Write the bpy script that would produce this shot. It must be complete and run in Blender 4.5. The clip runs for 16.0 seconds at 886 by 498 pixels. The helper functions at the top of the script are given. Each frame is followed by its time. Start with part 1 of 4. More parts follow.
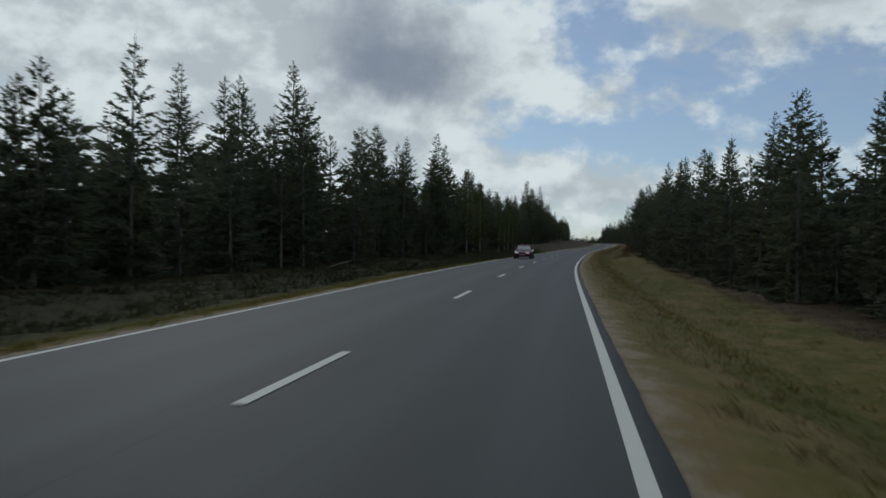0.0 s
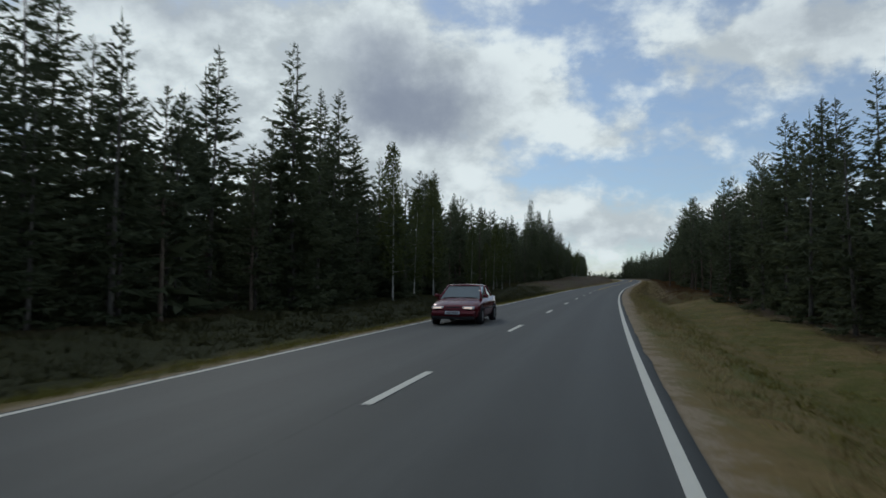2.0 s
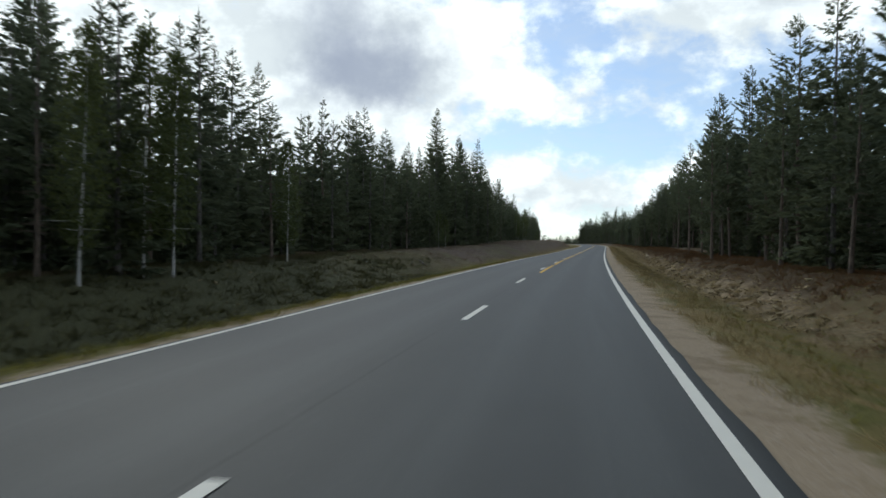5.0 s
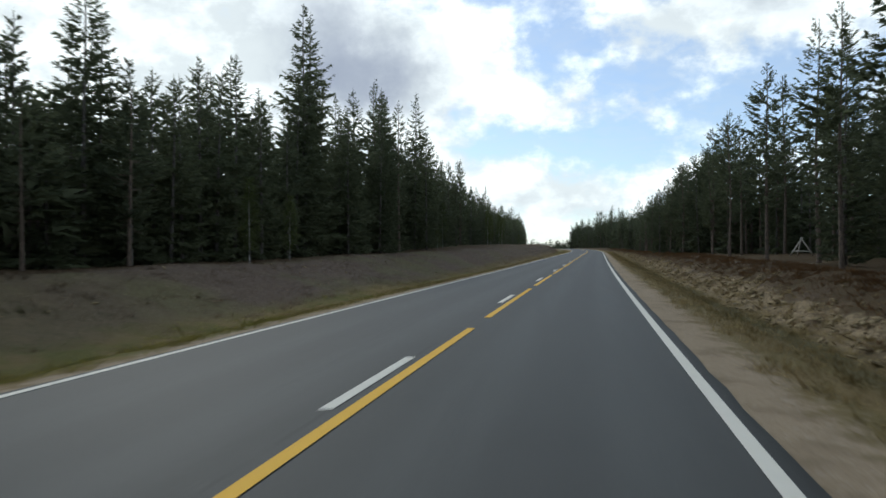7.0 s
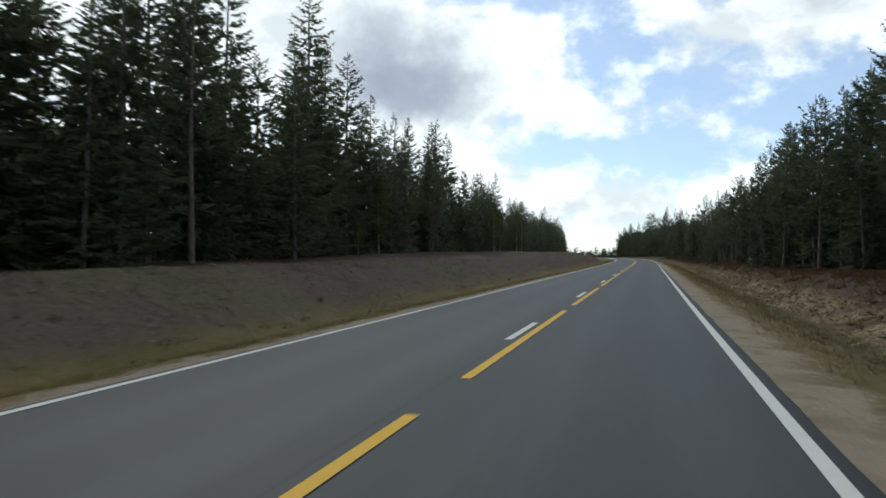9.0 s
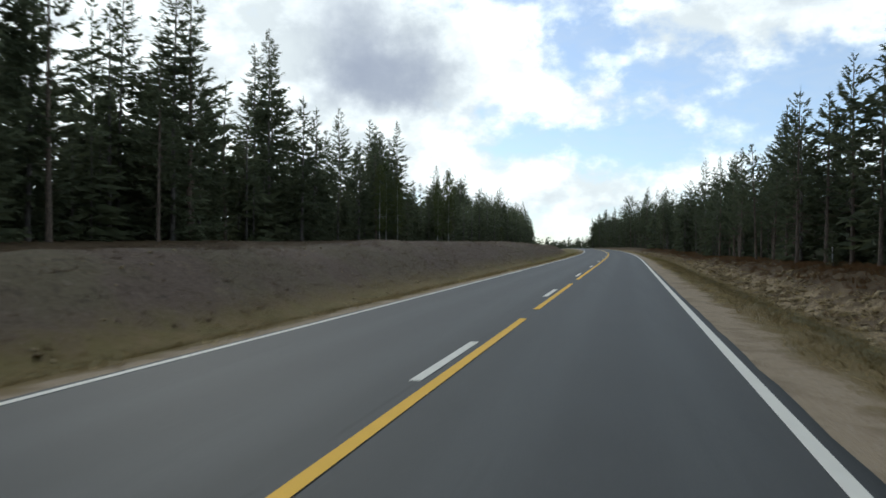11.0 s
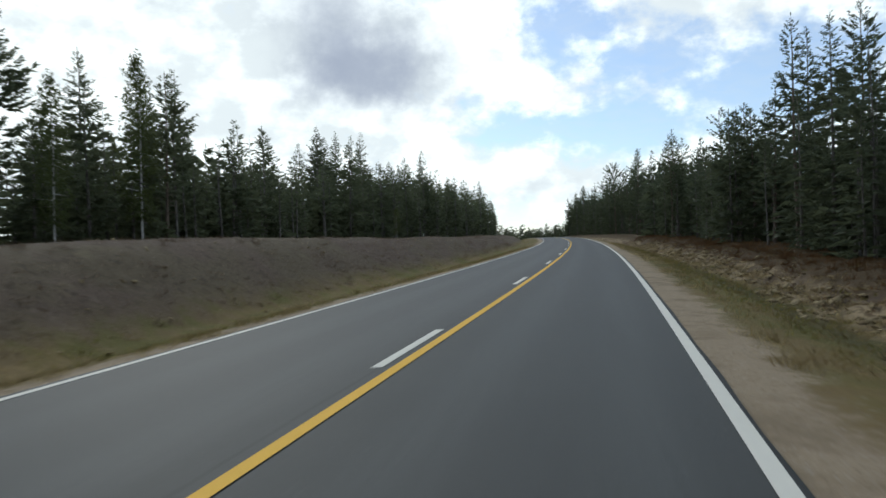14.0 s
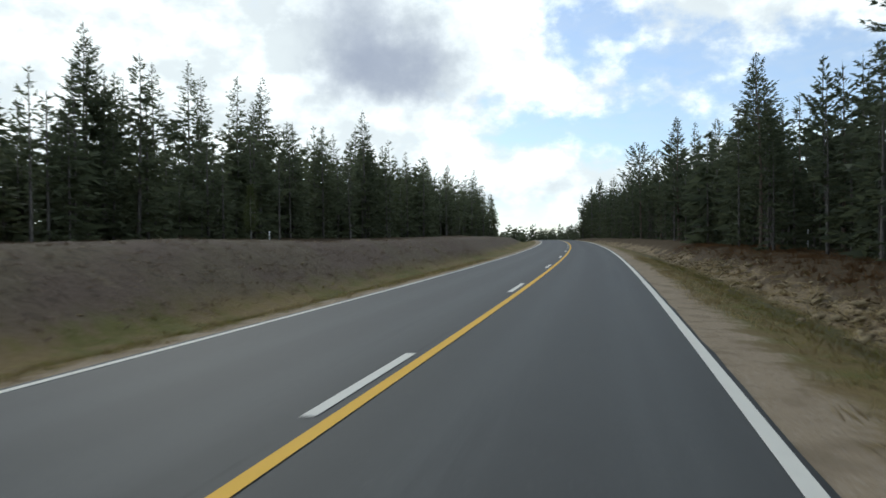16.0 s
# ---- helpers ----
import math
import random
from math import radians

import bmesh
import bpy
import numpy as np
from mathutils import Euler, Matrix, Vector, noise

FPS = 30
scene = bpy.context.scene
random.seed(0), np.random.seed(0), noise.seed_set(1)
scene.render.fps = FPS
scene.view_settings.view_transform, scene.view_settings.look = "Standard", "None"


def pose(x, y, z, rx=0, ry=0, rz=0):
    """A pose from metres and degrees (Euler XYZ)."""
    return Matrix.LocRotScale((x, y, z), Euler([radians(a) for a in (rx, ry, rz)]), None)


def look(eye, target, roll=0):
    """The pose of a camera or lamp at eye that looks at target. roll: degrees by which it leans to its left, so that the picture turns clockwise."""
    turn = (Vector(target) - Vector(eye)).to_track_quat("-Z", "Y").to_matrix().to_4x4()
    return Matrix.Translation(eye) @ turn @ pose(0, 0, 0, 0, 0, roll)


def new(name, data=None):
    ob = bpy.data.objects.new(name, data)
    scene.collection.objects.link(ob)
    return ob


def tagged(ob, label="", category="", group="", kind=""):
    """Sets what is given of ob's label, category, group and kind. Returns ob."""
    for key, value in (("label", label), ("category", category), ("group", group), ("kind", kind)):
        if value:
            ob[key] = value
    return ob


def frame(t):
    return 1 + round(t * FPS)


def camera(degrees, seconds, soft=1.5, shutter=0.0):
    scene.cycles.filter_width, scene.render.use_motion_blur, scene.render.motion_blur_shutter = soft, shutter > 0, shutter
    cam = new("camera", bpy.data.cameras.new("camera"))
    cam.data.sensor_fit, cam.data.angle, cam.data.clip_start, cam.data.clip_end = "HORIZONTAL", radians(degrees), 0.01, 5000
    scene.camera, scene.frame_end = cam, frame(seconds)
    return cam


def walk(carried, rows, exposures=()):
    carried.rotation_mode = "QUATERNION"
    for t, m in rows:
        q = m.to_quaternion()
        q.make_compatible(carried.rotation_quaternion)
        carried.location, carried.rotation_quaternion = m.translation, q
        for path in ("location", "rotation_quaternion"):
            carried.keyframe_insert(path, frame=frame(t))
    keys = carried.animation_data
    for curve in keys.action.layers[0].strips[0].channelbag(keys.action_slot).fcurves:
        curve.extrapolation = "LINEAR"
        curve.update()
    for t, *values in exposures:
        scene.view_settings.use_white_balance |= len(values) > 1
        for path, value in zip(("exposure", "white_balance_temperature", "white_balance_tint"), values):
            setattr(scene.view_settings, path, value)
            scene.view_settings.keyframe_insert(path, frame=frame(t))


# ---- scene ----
SOFT, SHUT = 1.6, 0.2
EXPOSURES = [(0.0, -0.58, 6150, 3), (1.5, -0.54, 6150, 3), (2.6, -0.15, 6220, 3), (3.5, 0.19, 6320, 3), (6.5, 0.27, 6320, 3), (16.0, 0.31, 6320, 3)]

# ---------------------------------------------------------------- camera
# seconds, x, y, z in metres, yaw to the right, pitch up, lean to the left in degrees
ROWS = [
    (0.0, 2.365, 18.484, 1.443, -12.02, -0.38, 1.28),
    (0.5, 1.922, 29.991, 1.475, -11.73, -0.68, 1.70),
    (1.0, 1.439, 41.492, 1.515, -13.14, 1.66, 0.18),
    (1.5, 1.003, 52.943, 1.558, -12.82, 0.43, 0.52),
    (2.0, 0.695, 64.303, 1.600, -13.39, 2.75, 0.32),
    (2.5, 0.453, 75.587, 1.639, -12.97, 1.65, 0.92),
    (3.0, 0.309, 86.822, 1.676, -12.88, 0.13, 1.28),
    (3.5, 0.223, 97.997, 1.714, -11.61, 0.84, 1.62),
    (4.0, 0.165, 109.096, 1.754, -10.25, 0.36, 0.33),
    (6.5, 1.182, 163.377, 2.166, -9.38, -0.20, 0.46),
    (7.0, 1.614, 174.024, 2.278, -9.22, 0.37, -0.14),
    (7.5, 2.090, 184.606, 2.378, -9.57, 1.40, 0.46),
    (8.0, 2.600, 195.144, 2.467, -9.65, -0.43, 0.59),
    (8.5, 3.118, 205.671, 2.555, -13.97, 1.93, -0.23),
    (9.0, 3.656, 216.155, 2.647, -13.08, 1.00, 0.24),
    (9.5, 4.203, 226.526, 2.751, -12.09, 0.56, 0.37),
    (12.0, 7.007, 276.582, 3.334, -9.99, -0.61, -0.93),
    (12.5, 7.679, 286.562, 3.452, -8.85, -2.17, -1.46),
    (13.0, 8.353, 296.544, 3.572, -9.61, 0.39, -0.72),
    (13.5, 9.024, 306.468, 3.692, -9.17, 0.16, -1.55),
    (14.0, 9.673, 316.277, 3.811, -10.29, -0.43, -2.15),
    (14.5, 10.139, 325.932, 3.927, -10.11, -1.60, -1.65),
    (15.0, 10.550, 335.468, 4.037, -11.13, -0.65, -1.78),
    (15.5, 10.894, 344.959, 4.142, -11.51, 0.07, -1.14),
    (16.0, 11.171, 354.477, 4.243, -11.74, -0.53, -0.70),
]


def ahead(x, y, z, yaw, pitch):
    a, b = radians(yaw), radians(pitch)
    return (x + 20 * math.sin(a) * math.cos(b), y + 20 * math.cos(a) * math.cos(b), z + 20 * math.sin(b))


cam = camera(64.41, 16.0, soft=SOFT, shutter=SHUT)
walk(cam, [(t, look((x, y, z), ahead(x, y, z, yaw, pitch), roll)) for t, x, y, z, yaw, pitch, roll in ROWS], EXPOSURES)

# ---------------------------------------------------------------- daylight
world = bpy.data.worlds.new("sky")
scene.world = world
world.use_nodes = True
SUN_UP, SUN_TURN = radians(32), radians(-35)


class Net:
    """A small helper to write node trees in few lines."""

    def __init__(self, tree):
        self.t = tree
        tree.nodes.clear()

    def n(self, kind, inputs=None, **props):
        node = self.t.nodes.new(kind)
        if "operation" in props:
            node.operation = props["operation"]
        if "use_clamp" in props:
            node.use_clamp = props["use_clamp"]
        if "data_type" in props:
            node.data_type = props["data_type"]
        if "interpolation_type" in props:
            node.interpolation_type = props["interpolation_type"]
        if "sky_type" in props:
            node.sky_type = props["sky_type"]
        if "sun_disc" in props:
            node.sun_disc = props["sun_disc"]
        if "sun_elevation" in props:
            node.sun_elevation = props["sun_elevation"]
        if "sun_rotation" in props:
            node.sun_rotation = props["sun_rotation"]
        if "air_density" in props:
            node.air_density = props["air_density"]
        if "dust_density" in props:
            node.dust_density = props["dust_density"]
        if "ozone_density" in props:
            node.ozone_density = props["ozone_density"]
        if "attribute_name" in props:
            node.attribute_name = props["attribute_name"]
        for k, v in (inputs or {}).items():
            sock = node.inputs[k]
            if isinstance(v, bpy.types.NodeSocket):
                self.t.links.new(v, sock)
            else:
                sock.default_value = v
        return node

    def math(self, op, a, b=0.0, c=0.0, clamp=False):
        return self.n("ShaderNodeMath", {0: a, 1: b, 2: c}, operation=op, use_clamp=clamp).outputs[0]

    def mix(self, f, a, b):
        return self.n("ShaderNodeMix", {0: f, 6: a, 7: b}, data_type="RGBA").outputs[2]

    def noise(self, vec, scale, detail=4.0, rough=0.55, dist=0.0):
        return self.n("ShaderNodeTexNoise", {"Vector": vec, "Scale": scale, "Detail": detail, "Roughness": rough, "Distortion": dist}).outputs[0]

    def step(self, v, lo, hi):
        return self.n("ShaderNodeMapRange", {0: v, 1: lo, 2: hi, 3: 0.0, 4: 1.0}, interpolation_type="SMOOTHSTEP").outputs[0]


def sky():
    w = Net(world.node_tree)
    gen = w.n("ShaderNodeTexCoord").outputs["Generated"]
    x, y, z = w.n("ShaderNodeSeparateXYZ", {0: gen}).outputs
    up = w.math("MAXIMUM", z, 0.0)
    # a flat layer of cloud seen in perspective
    k = w.math("DIVIDE", 1.0, w.math("ADD", up, 0.20))
    flat = w.n("ShaderNodeCombineXYZ", {0: w.math("MULTIPLY", x, k), 1: w.math("MULTIPLY", y, k), 2: 0.37}).outputs[0]
    cover = w.noise(flat, 1.3, 4.0, 0.55, 0.2)
    puffs = w.noise(flat, 3.6, 8.0, 0.62, 0.35)
    wisps = w.noise(flat, 11.0, 6.0, 0.6, 0.6)
    # bearing and height in degrees, ruffled so that no cloud has a smooth rim
    ruff_a = w.math("MULTIPLY", w.math("SUBTRACT", w.noise(gen, 6.0, 7.0, 0.62), 0.5), 15.0)
    shifted = w.n("ShaderNodeVectorMath", {0: gen, 1: (3.1, 5.7, 1.9)}, operation="ADD").outputs[0]
    ruff_e = w.math("MULTIPLY", w.math("SUBTRACT", w.noise(shifted, 6.0, 7.0, 0.62), 0.5), 9.0)
    az = w.math("ADD", w.math("MULTIPLY", w.math("ARCTAN2", x, y), 57.296), ruff_a)
    el = w.math("ADD", w.math("MULTIPLY", w.math("ARCSINE", z), 57.296), ruff_e)

    def blobs(rows):
        total = 0.0
        for a, e, wa, we, amount in rows:
            p = w.math("DIVIDE", w.math("SUBTRACT", az, a), wa)
            q = w.math("DIVIDE", w.math("SUBTRACT", el, e), we)
            r = w.math("ADD", w.math("MULTIPLY", p, p), w.math("MULTIPLY", q, q))
            bell = w.math("POWER", 2.718, w.math("MULTIPLY", r, -0.9))
            total = w.math("MULTIPLY_ADD", bell, amount, total)
        return total

    mass = blobs([(-36, 12, 17, 12, 0.55), (-19, 16, 8, 5, 0.45), (-15, 7, 10, 3.5, 0.34), (-7.5, 15.2, 4.6, 2.8, 0.40), (-0.5, 12, 2.6, 1.6, 0.28), (8.5, 17, 4.8, 2.6, 0.42),
                  (16, 19, 8, 2.4, 0.42), (7.5, 10.6, 2.6, 1.6, 0.25), (-2, 4.3, 7, 1.8, 0.46), (13, 5, 8, 1.5, 0.15), (-0.5, 17.5, 2.8, 2.0, -0.30), (-4, 9, 4.5, 1.1, -0.26),
                  (5, 8.5, 4, 1.0, -0.24), (13.5, 11, 4.5, 2.2, -0.26), (3, 13.5, 2, 1.5, -0.18)])
    tall_z = w.n("ShaderNodeVectorMath", {0: gen, 1: (1.0, 1.0, 1.5)}, operation="MULTIPLY").outputs[0]
    round_puffs = w.noise(tall_z, 11.0, 9.0, 0.55, 0.0)
    dens = w.math("ADD", w.math("MULTIPLY_ADD", cover, 0.6, -0.08), mass)
    dens = w.math("ADD", dens, w.math("MULTIPLY", w.math("SUBTRACT", puffs, 0.5), 0.22))
    dens = w.math("ADD", dens, w.math("MULTIPLY", w.math("SUBTRACT", round_puffs, 0.5), 1.35))
    dens = w.math("ADD", dens, w.math("MULTIPLY", w.math("SUBTRACT", wisps, 0.5), 0.12))
    cloud = w.step(dens, 0.13, 0.54)
    # grey undersides
    shade = blobs([(-16.0, 14.6, 6.4, 3.5, 1.0), (-20.0, 18.8, 6.0, 2.4, 0.35), (-38, 20.5, 9, 2.6, 0.55), (15, 19.0, 9, 3.0, 0.50), (0, 3.4, 9, 1.2, 0.32)])
    shade = w.math("MULTIPLY", shade, w.math("MULTIPLY_ADD", round_puffs, 0.9, 0.55))
    shade = w.math("ADD", shade, w.math("MULTIPLY", w.math("SUBTRACT", puffs, 0.5), 0.25))
    high = w.math("MULTIPLY", w.step(w.math("ADD", z, w.math("MULTIPLY", cover, 0.3)), 0.52, 0.75), 0.08)
    dark = w.math("MAXIMUM", w.math("MULTIPLY", w.step(shade, 0.05, 1.10), 0.88), high)
    bright = w.mix(w.step(round_puffs, 0.40, 0.62), (0.86, 0.905, 0.955, 1), (1.29, 1.335, 1.36, 1))
    white = w.mix(dark, bright, (0.330, 0.368, 0.500, 1))
    air = w.n("ShaderNodeTexSky", sky_type="NISHITA", sun_disc=False, sun_elevation=SUN_UP, sun_rotation=SUN_TURN, air_density=1.0, dust_density=0.3, ozone_density=2.0)
    blue = w.n("ShaderNodeVectorMath", {0: air.outputs[0], 1: (0.115, 0.128, 0.150)}, operation="MULTIPLY").outputs[0]
    veil = w.mix(w.math("MULTIPLY_ADD", wisps, 0.34, 0.19), blue, (0.78, 0.80, 0.83, 1))
    both = w.mix(cloud, veil, white)
    bg = w.n("ShaderNodeBackground", {0: both, 1: 0.8})
    w.n("ShaderNodeOutputWorld", {0: bg.outputs[0]})


sky()
sun_data = bpy.data.lights.new("sun", "SUN")
sun_data.energy, sun_data.angle, sun_data.color = 0.7, radians(15), (1.0, 0.96, 0.9)
sun = new("sun", sun_data)
sun.matrix_world = look((0, 0, 60), (-math.sin(SUN_TURN) * math.cos(SUN_UP), -math.cos(SUN_TURN) * math.cos(SUN_UP), 60 - math.sin(SUN_UP)))

# ---------------------------------------------------------------- the road's line
# curvature across and upward, in thousandths per metre, every 40 m from -20 m on
BEND = [-2.9335, -0.9645, 1.2723, 0.1393, 0.7737, 0.3625, 0.1303, 0.033, 0.0215, -0.7664, -0.6963, -0.946, -0.8076, -0.5703, -0.3475, -0.1752, -0.0576, 0.0172, 0.0667, 0.1066]
RISE = [0.176, 0.0995, -0.0279, 0.0162, 0.2135, -0.1342, 0.1295, -0.0099, 0.0174, -0.0602, 0.0624, -0.0036, -0.0838, -0.0906, -0.10, -0.60, -0.60, -0.20, 0.0, 0.0]
HEADING = -0.00402
LEFT, RIGHT, YELLOW = 3.734, 3.253, 0.049


STEP = 2.0
S0, S1 = -60.0, 780.0
_s = np.arange(S0, S1 + 0.1, STEP)
_knots = np.arange(-20, 741, 40.0)


def _sum(v, first):
    total = np.cumsum(v) * STEP
    return total - np.interp(0, _s, total) + first


_turn = _sum(np.interp(_s, _knots, BEND) * 1e-3 * (_s > -20), HEADING)
_x, _y = _sum(np.sin(_turn), 0.0), _sum(np.cos(_turn), 0.0)
_z = _sum(_sum(np.interp(_s, _knots, RISE) * 1e-3 * (_s > -20), 0.0), 0.0)
CROWN = 0.02


def lane(s, off):
    """A point of the road surface s metres along and off metres right of its middle."""
    x, y, z, a = (np.interp(s, _s, v) for v in (_x, _y, _z, _turn))
    return np.stack([x + off * np.cos(a), y - off * np.sin(a), z - np.abs(off) * CROWN + 0 * s], -1)


# ---------------------------------------------------------------- lie of the land
def ease(v, lo, hi):
    q = np.clip((np.asarray(v, float) - lo) / (hi - lo), 0, 1)
    return q * q * (3 - 2 * q)


def wave(s, u):
    return (np.sin(s * 0.31 + u * 0.7) + np.sin(s * 0.17 - u * 0.43 + 1.3) + np.sin(s * 0.73 + u * 1.1 + 4) * 0.5) / 2.5


def plateau(s, right):
    """Height of the forest floor over the road on either side."""
    pts = [(-60, -1.2), (60, -1.1), (110, -0.5), (150, 0.35), (250, 0.5), (295, 0.42), (320, 0.18), (345, -0.08), (365, 0.1), (400, 0.35), (780, 0.3)] if right else \
          [(-60, -0.4), (60, -0.3), (110, 0.1), (160, 0.5), (200, 0.9), (270, 1.25), (305, 1.65), (345, 1.65), (385, 1.3), (480, 0.9), (780, 0.4)]
    a = np.array(pts, float)
    return np.interp(s, a[:, 0], a[:, 1])


def ground_z(s, u):
    """Height over the road's middle line."""
    s, u = np.broadcast_arrays(np.asarray(s, float), np.asarray(u, float))
    d = np.abs(u)
    right = u > 0
    base = -CROWN * np.minimum(d, 3.9) - 0.035
    top = np.where(right, plateau(s, True), plateau(s, False))
    ditch = np.where(right, -0.75 - 0.35 * ease(s, 120, 60), -0.55)
    z = base - 0.06 * ease(d, 3.7, 4.8)
    z = z + (ditch + 0.1) * ease(d, 4.4, np.where(right, 7.6, 7.0))
    up0, up1 = np.where(right, 7.4, 7.0), np.where(right, 10.5, 11.2 + 2.2 * ease(s, 265, 215))
    z = z + (top - ditch) * ease(d, up0, up1)
    rough = ease(d, 5.0, 8.5)
    z = z + 0.10 * wave(s * 1.0, u) * rough + 0.25 * wave(s * 0.21, u * 0.3) * ease(d, 10, 18)
    lumpy = ease(d, 7.0, 7.8) * ease(d, 10.3, 9.0) * ease(s, 140, 165)
    z = z + lumpy * right * (0.13 * np.sin(s * 2.1 + u * 3.3) * np.sin(s * 0.9 - u * 2.2 + 1) + 0.07 * np.sin(s * 4.7 - u * 5.1))
    z = z + 0.02 * np.maximum(d - 20, 0) * (d < 200) + 3.6 * (d >= 200)
    return z


def place(s, u):
    """World point on the ground."""
    s, u = np.broadcast_arrays(np.asarray(s, float), np.asarray(u, float))
    near = np.clip(u, -70, 70)
    x, y, z, a = (np.interp(s, _s, v) for v in (_x, _y, _z, _turn))
    return np.stack([x + near * np.cos(a) + (u - near), y - near * np.sin(a), z + ground_z(s, u)], -1)


# ---------------------------------------------------------------- materials
def material(name, build):
    m = bpy.data.materials.new(name)
    m.use_nodes = True
    w = Net(m.node_tree)
    out = build(w)
    w.n("ShaderNodeOutputMaterial", {0: out})
    return m


def surface(w, colour, rough, bump=None, strength=0.3, dist=0.02, metal=0.0, spec=0.5):
    inputs = {"Base Color": colour, "Roughness": rough, "Metallic": metal, "Specular IOR Level": spec}
    if bump is not None:
        inputs["Normal"] = w.n("ShaderNodeBump", {"Height": bump, "Strength": strength, "Distance": dist}).outputs[0]
    return w.n("ShaderNodeBsdfPrincipled", inputs).outputs[0]


def pos(w):
    return w.n("ShaderNodeNewGeometry").outputs["Position"]


def plain(name, colour, rough=0.5, metal=0.0, grain=30.0, vary=0.25, spec=0.5):
    def build(w):
        v = w.noise(w.n("ShaderNodeTexCoord").outputs["Object"], grain, 4.0)
        c = w.mix(v, tuple(k * (1 - vary) for k in colour) + (1,), tuple(min(1, k * (1 + vary)) for k in colour) + (1,))
        return surface(w, c, rough, v, 0.1, 0.01, metal, spec)
    return material(name, build)


def build_asphalt(w):
    p = pos(w)
    fine, mid, chips = w.noise(p, 60.0, 3.0), w.noise(p, 0.6, 4.0), w.noise(p, 22.0, 2.0)
    off = w.n("ShaderNodeAttribute", attribute_name="off").outputs["Fac"]
    # polished wheel tracks with sky sheen put into their colour, darker strips between them and at the edge, the seam
    # along the middle
    track = w.math("ABSOLUTE", w.math("SUBTRACT", w.math("ABSOLUTE", off), 1.75))
    track = w.step(w.math("ABSOLUTE", w.math("SUBTRACT", track, 0.75)), 0.55, 0.1)
    stretched = w.n("ShaderNodeVectorMath", {0: p, 1: (1.6, 0.06, 1.0)}, operation="MULTIPLY").outputs[0]
    streak = w.noise(stretched, 1.3, 5.0, 0.6)
    c = w.mix(fine, (0.02688, 0.02784, 0.02522, 1), (0.05664, 0.05856, 0.05398, 1))
    c = w.mix(w.math("MULTIPLY", w.step(mid, 0.40, 0.72), 0.35), c, (0.03264, 0.03408, 0.03098, 1))
    c = w.mix(w.math("MULTIPLY", track, w.step(streak, 0.20, 0.6)), c, (0.05472, 0.05712, 0.0531, 1))
    c = w.mix(w.math("MULTIPLY", w.step(streak, 0.56, 0.74), 0.4), c, (0.02688, 0.02784, 0.02611, 1))
    c = w.mix(w.math("MULTIPLY", w.step(w.math("MULTIPLY_ADD", streak, 0.5, off), -0.1, -0.35), 0.25), c, (0.06912, 0.07008, 0.06638, 1))
    c = w.mix(w.math("MULTIPLY", w.step(chips, 0.66, 0.74), 0.5), c, (0.1056, 0.1037, 0.09204, 1))
    seam = w.step(w.math("ABSOLUTE", w.math("ADD", off, w.math("MULTIPLY_ADD", mid, 0.10, 0.10))), 0.035, 0.012)
    c = w.mix(w.math("MULTIPLY", seam, w.math("MULTIPLY", w.step(mid, 0.35, 0.55), 0.5)), c, (0.01728, 0.01728, 0.01593, 1))
    rough = w.math("MULTIPLY_ADD", fine, 0.2, 0.62)
    return surface(w, c, rough, fine, 0.35, 0.008, 0.0, 0.4)


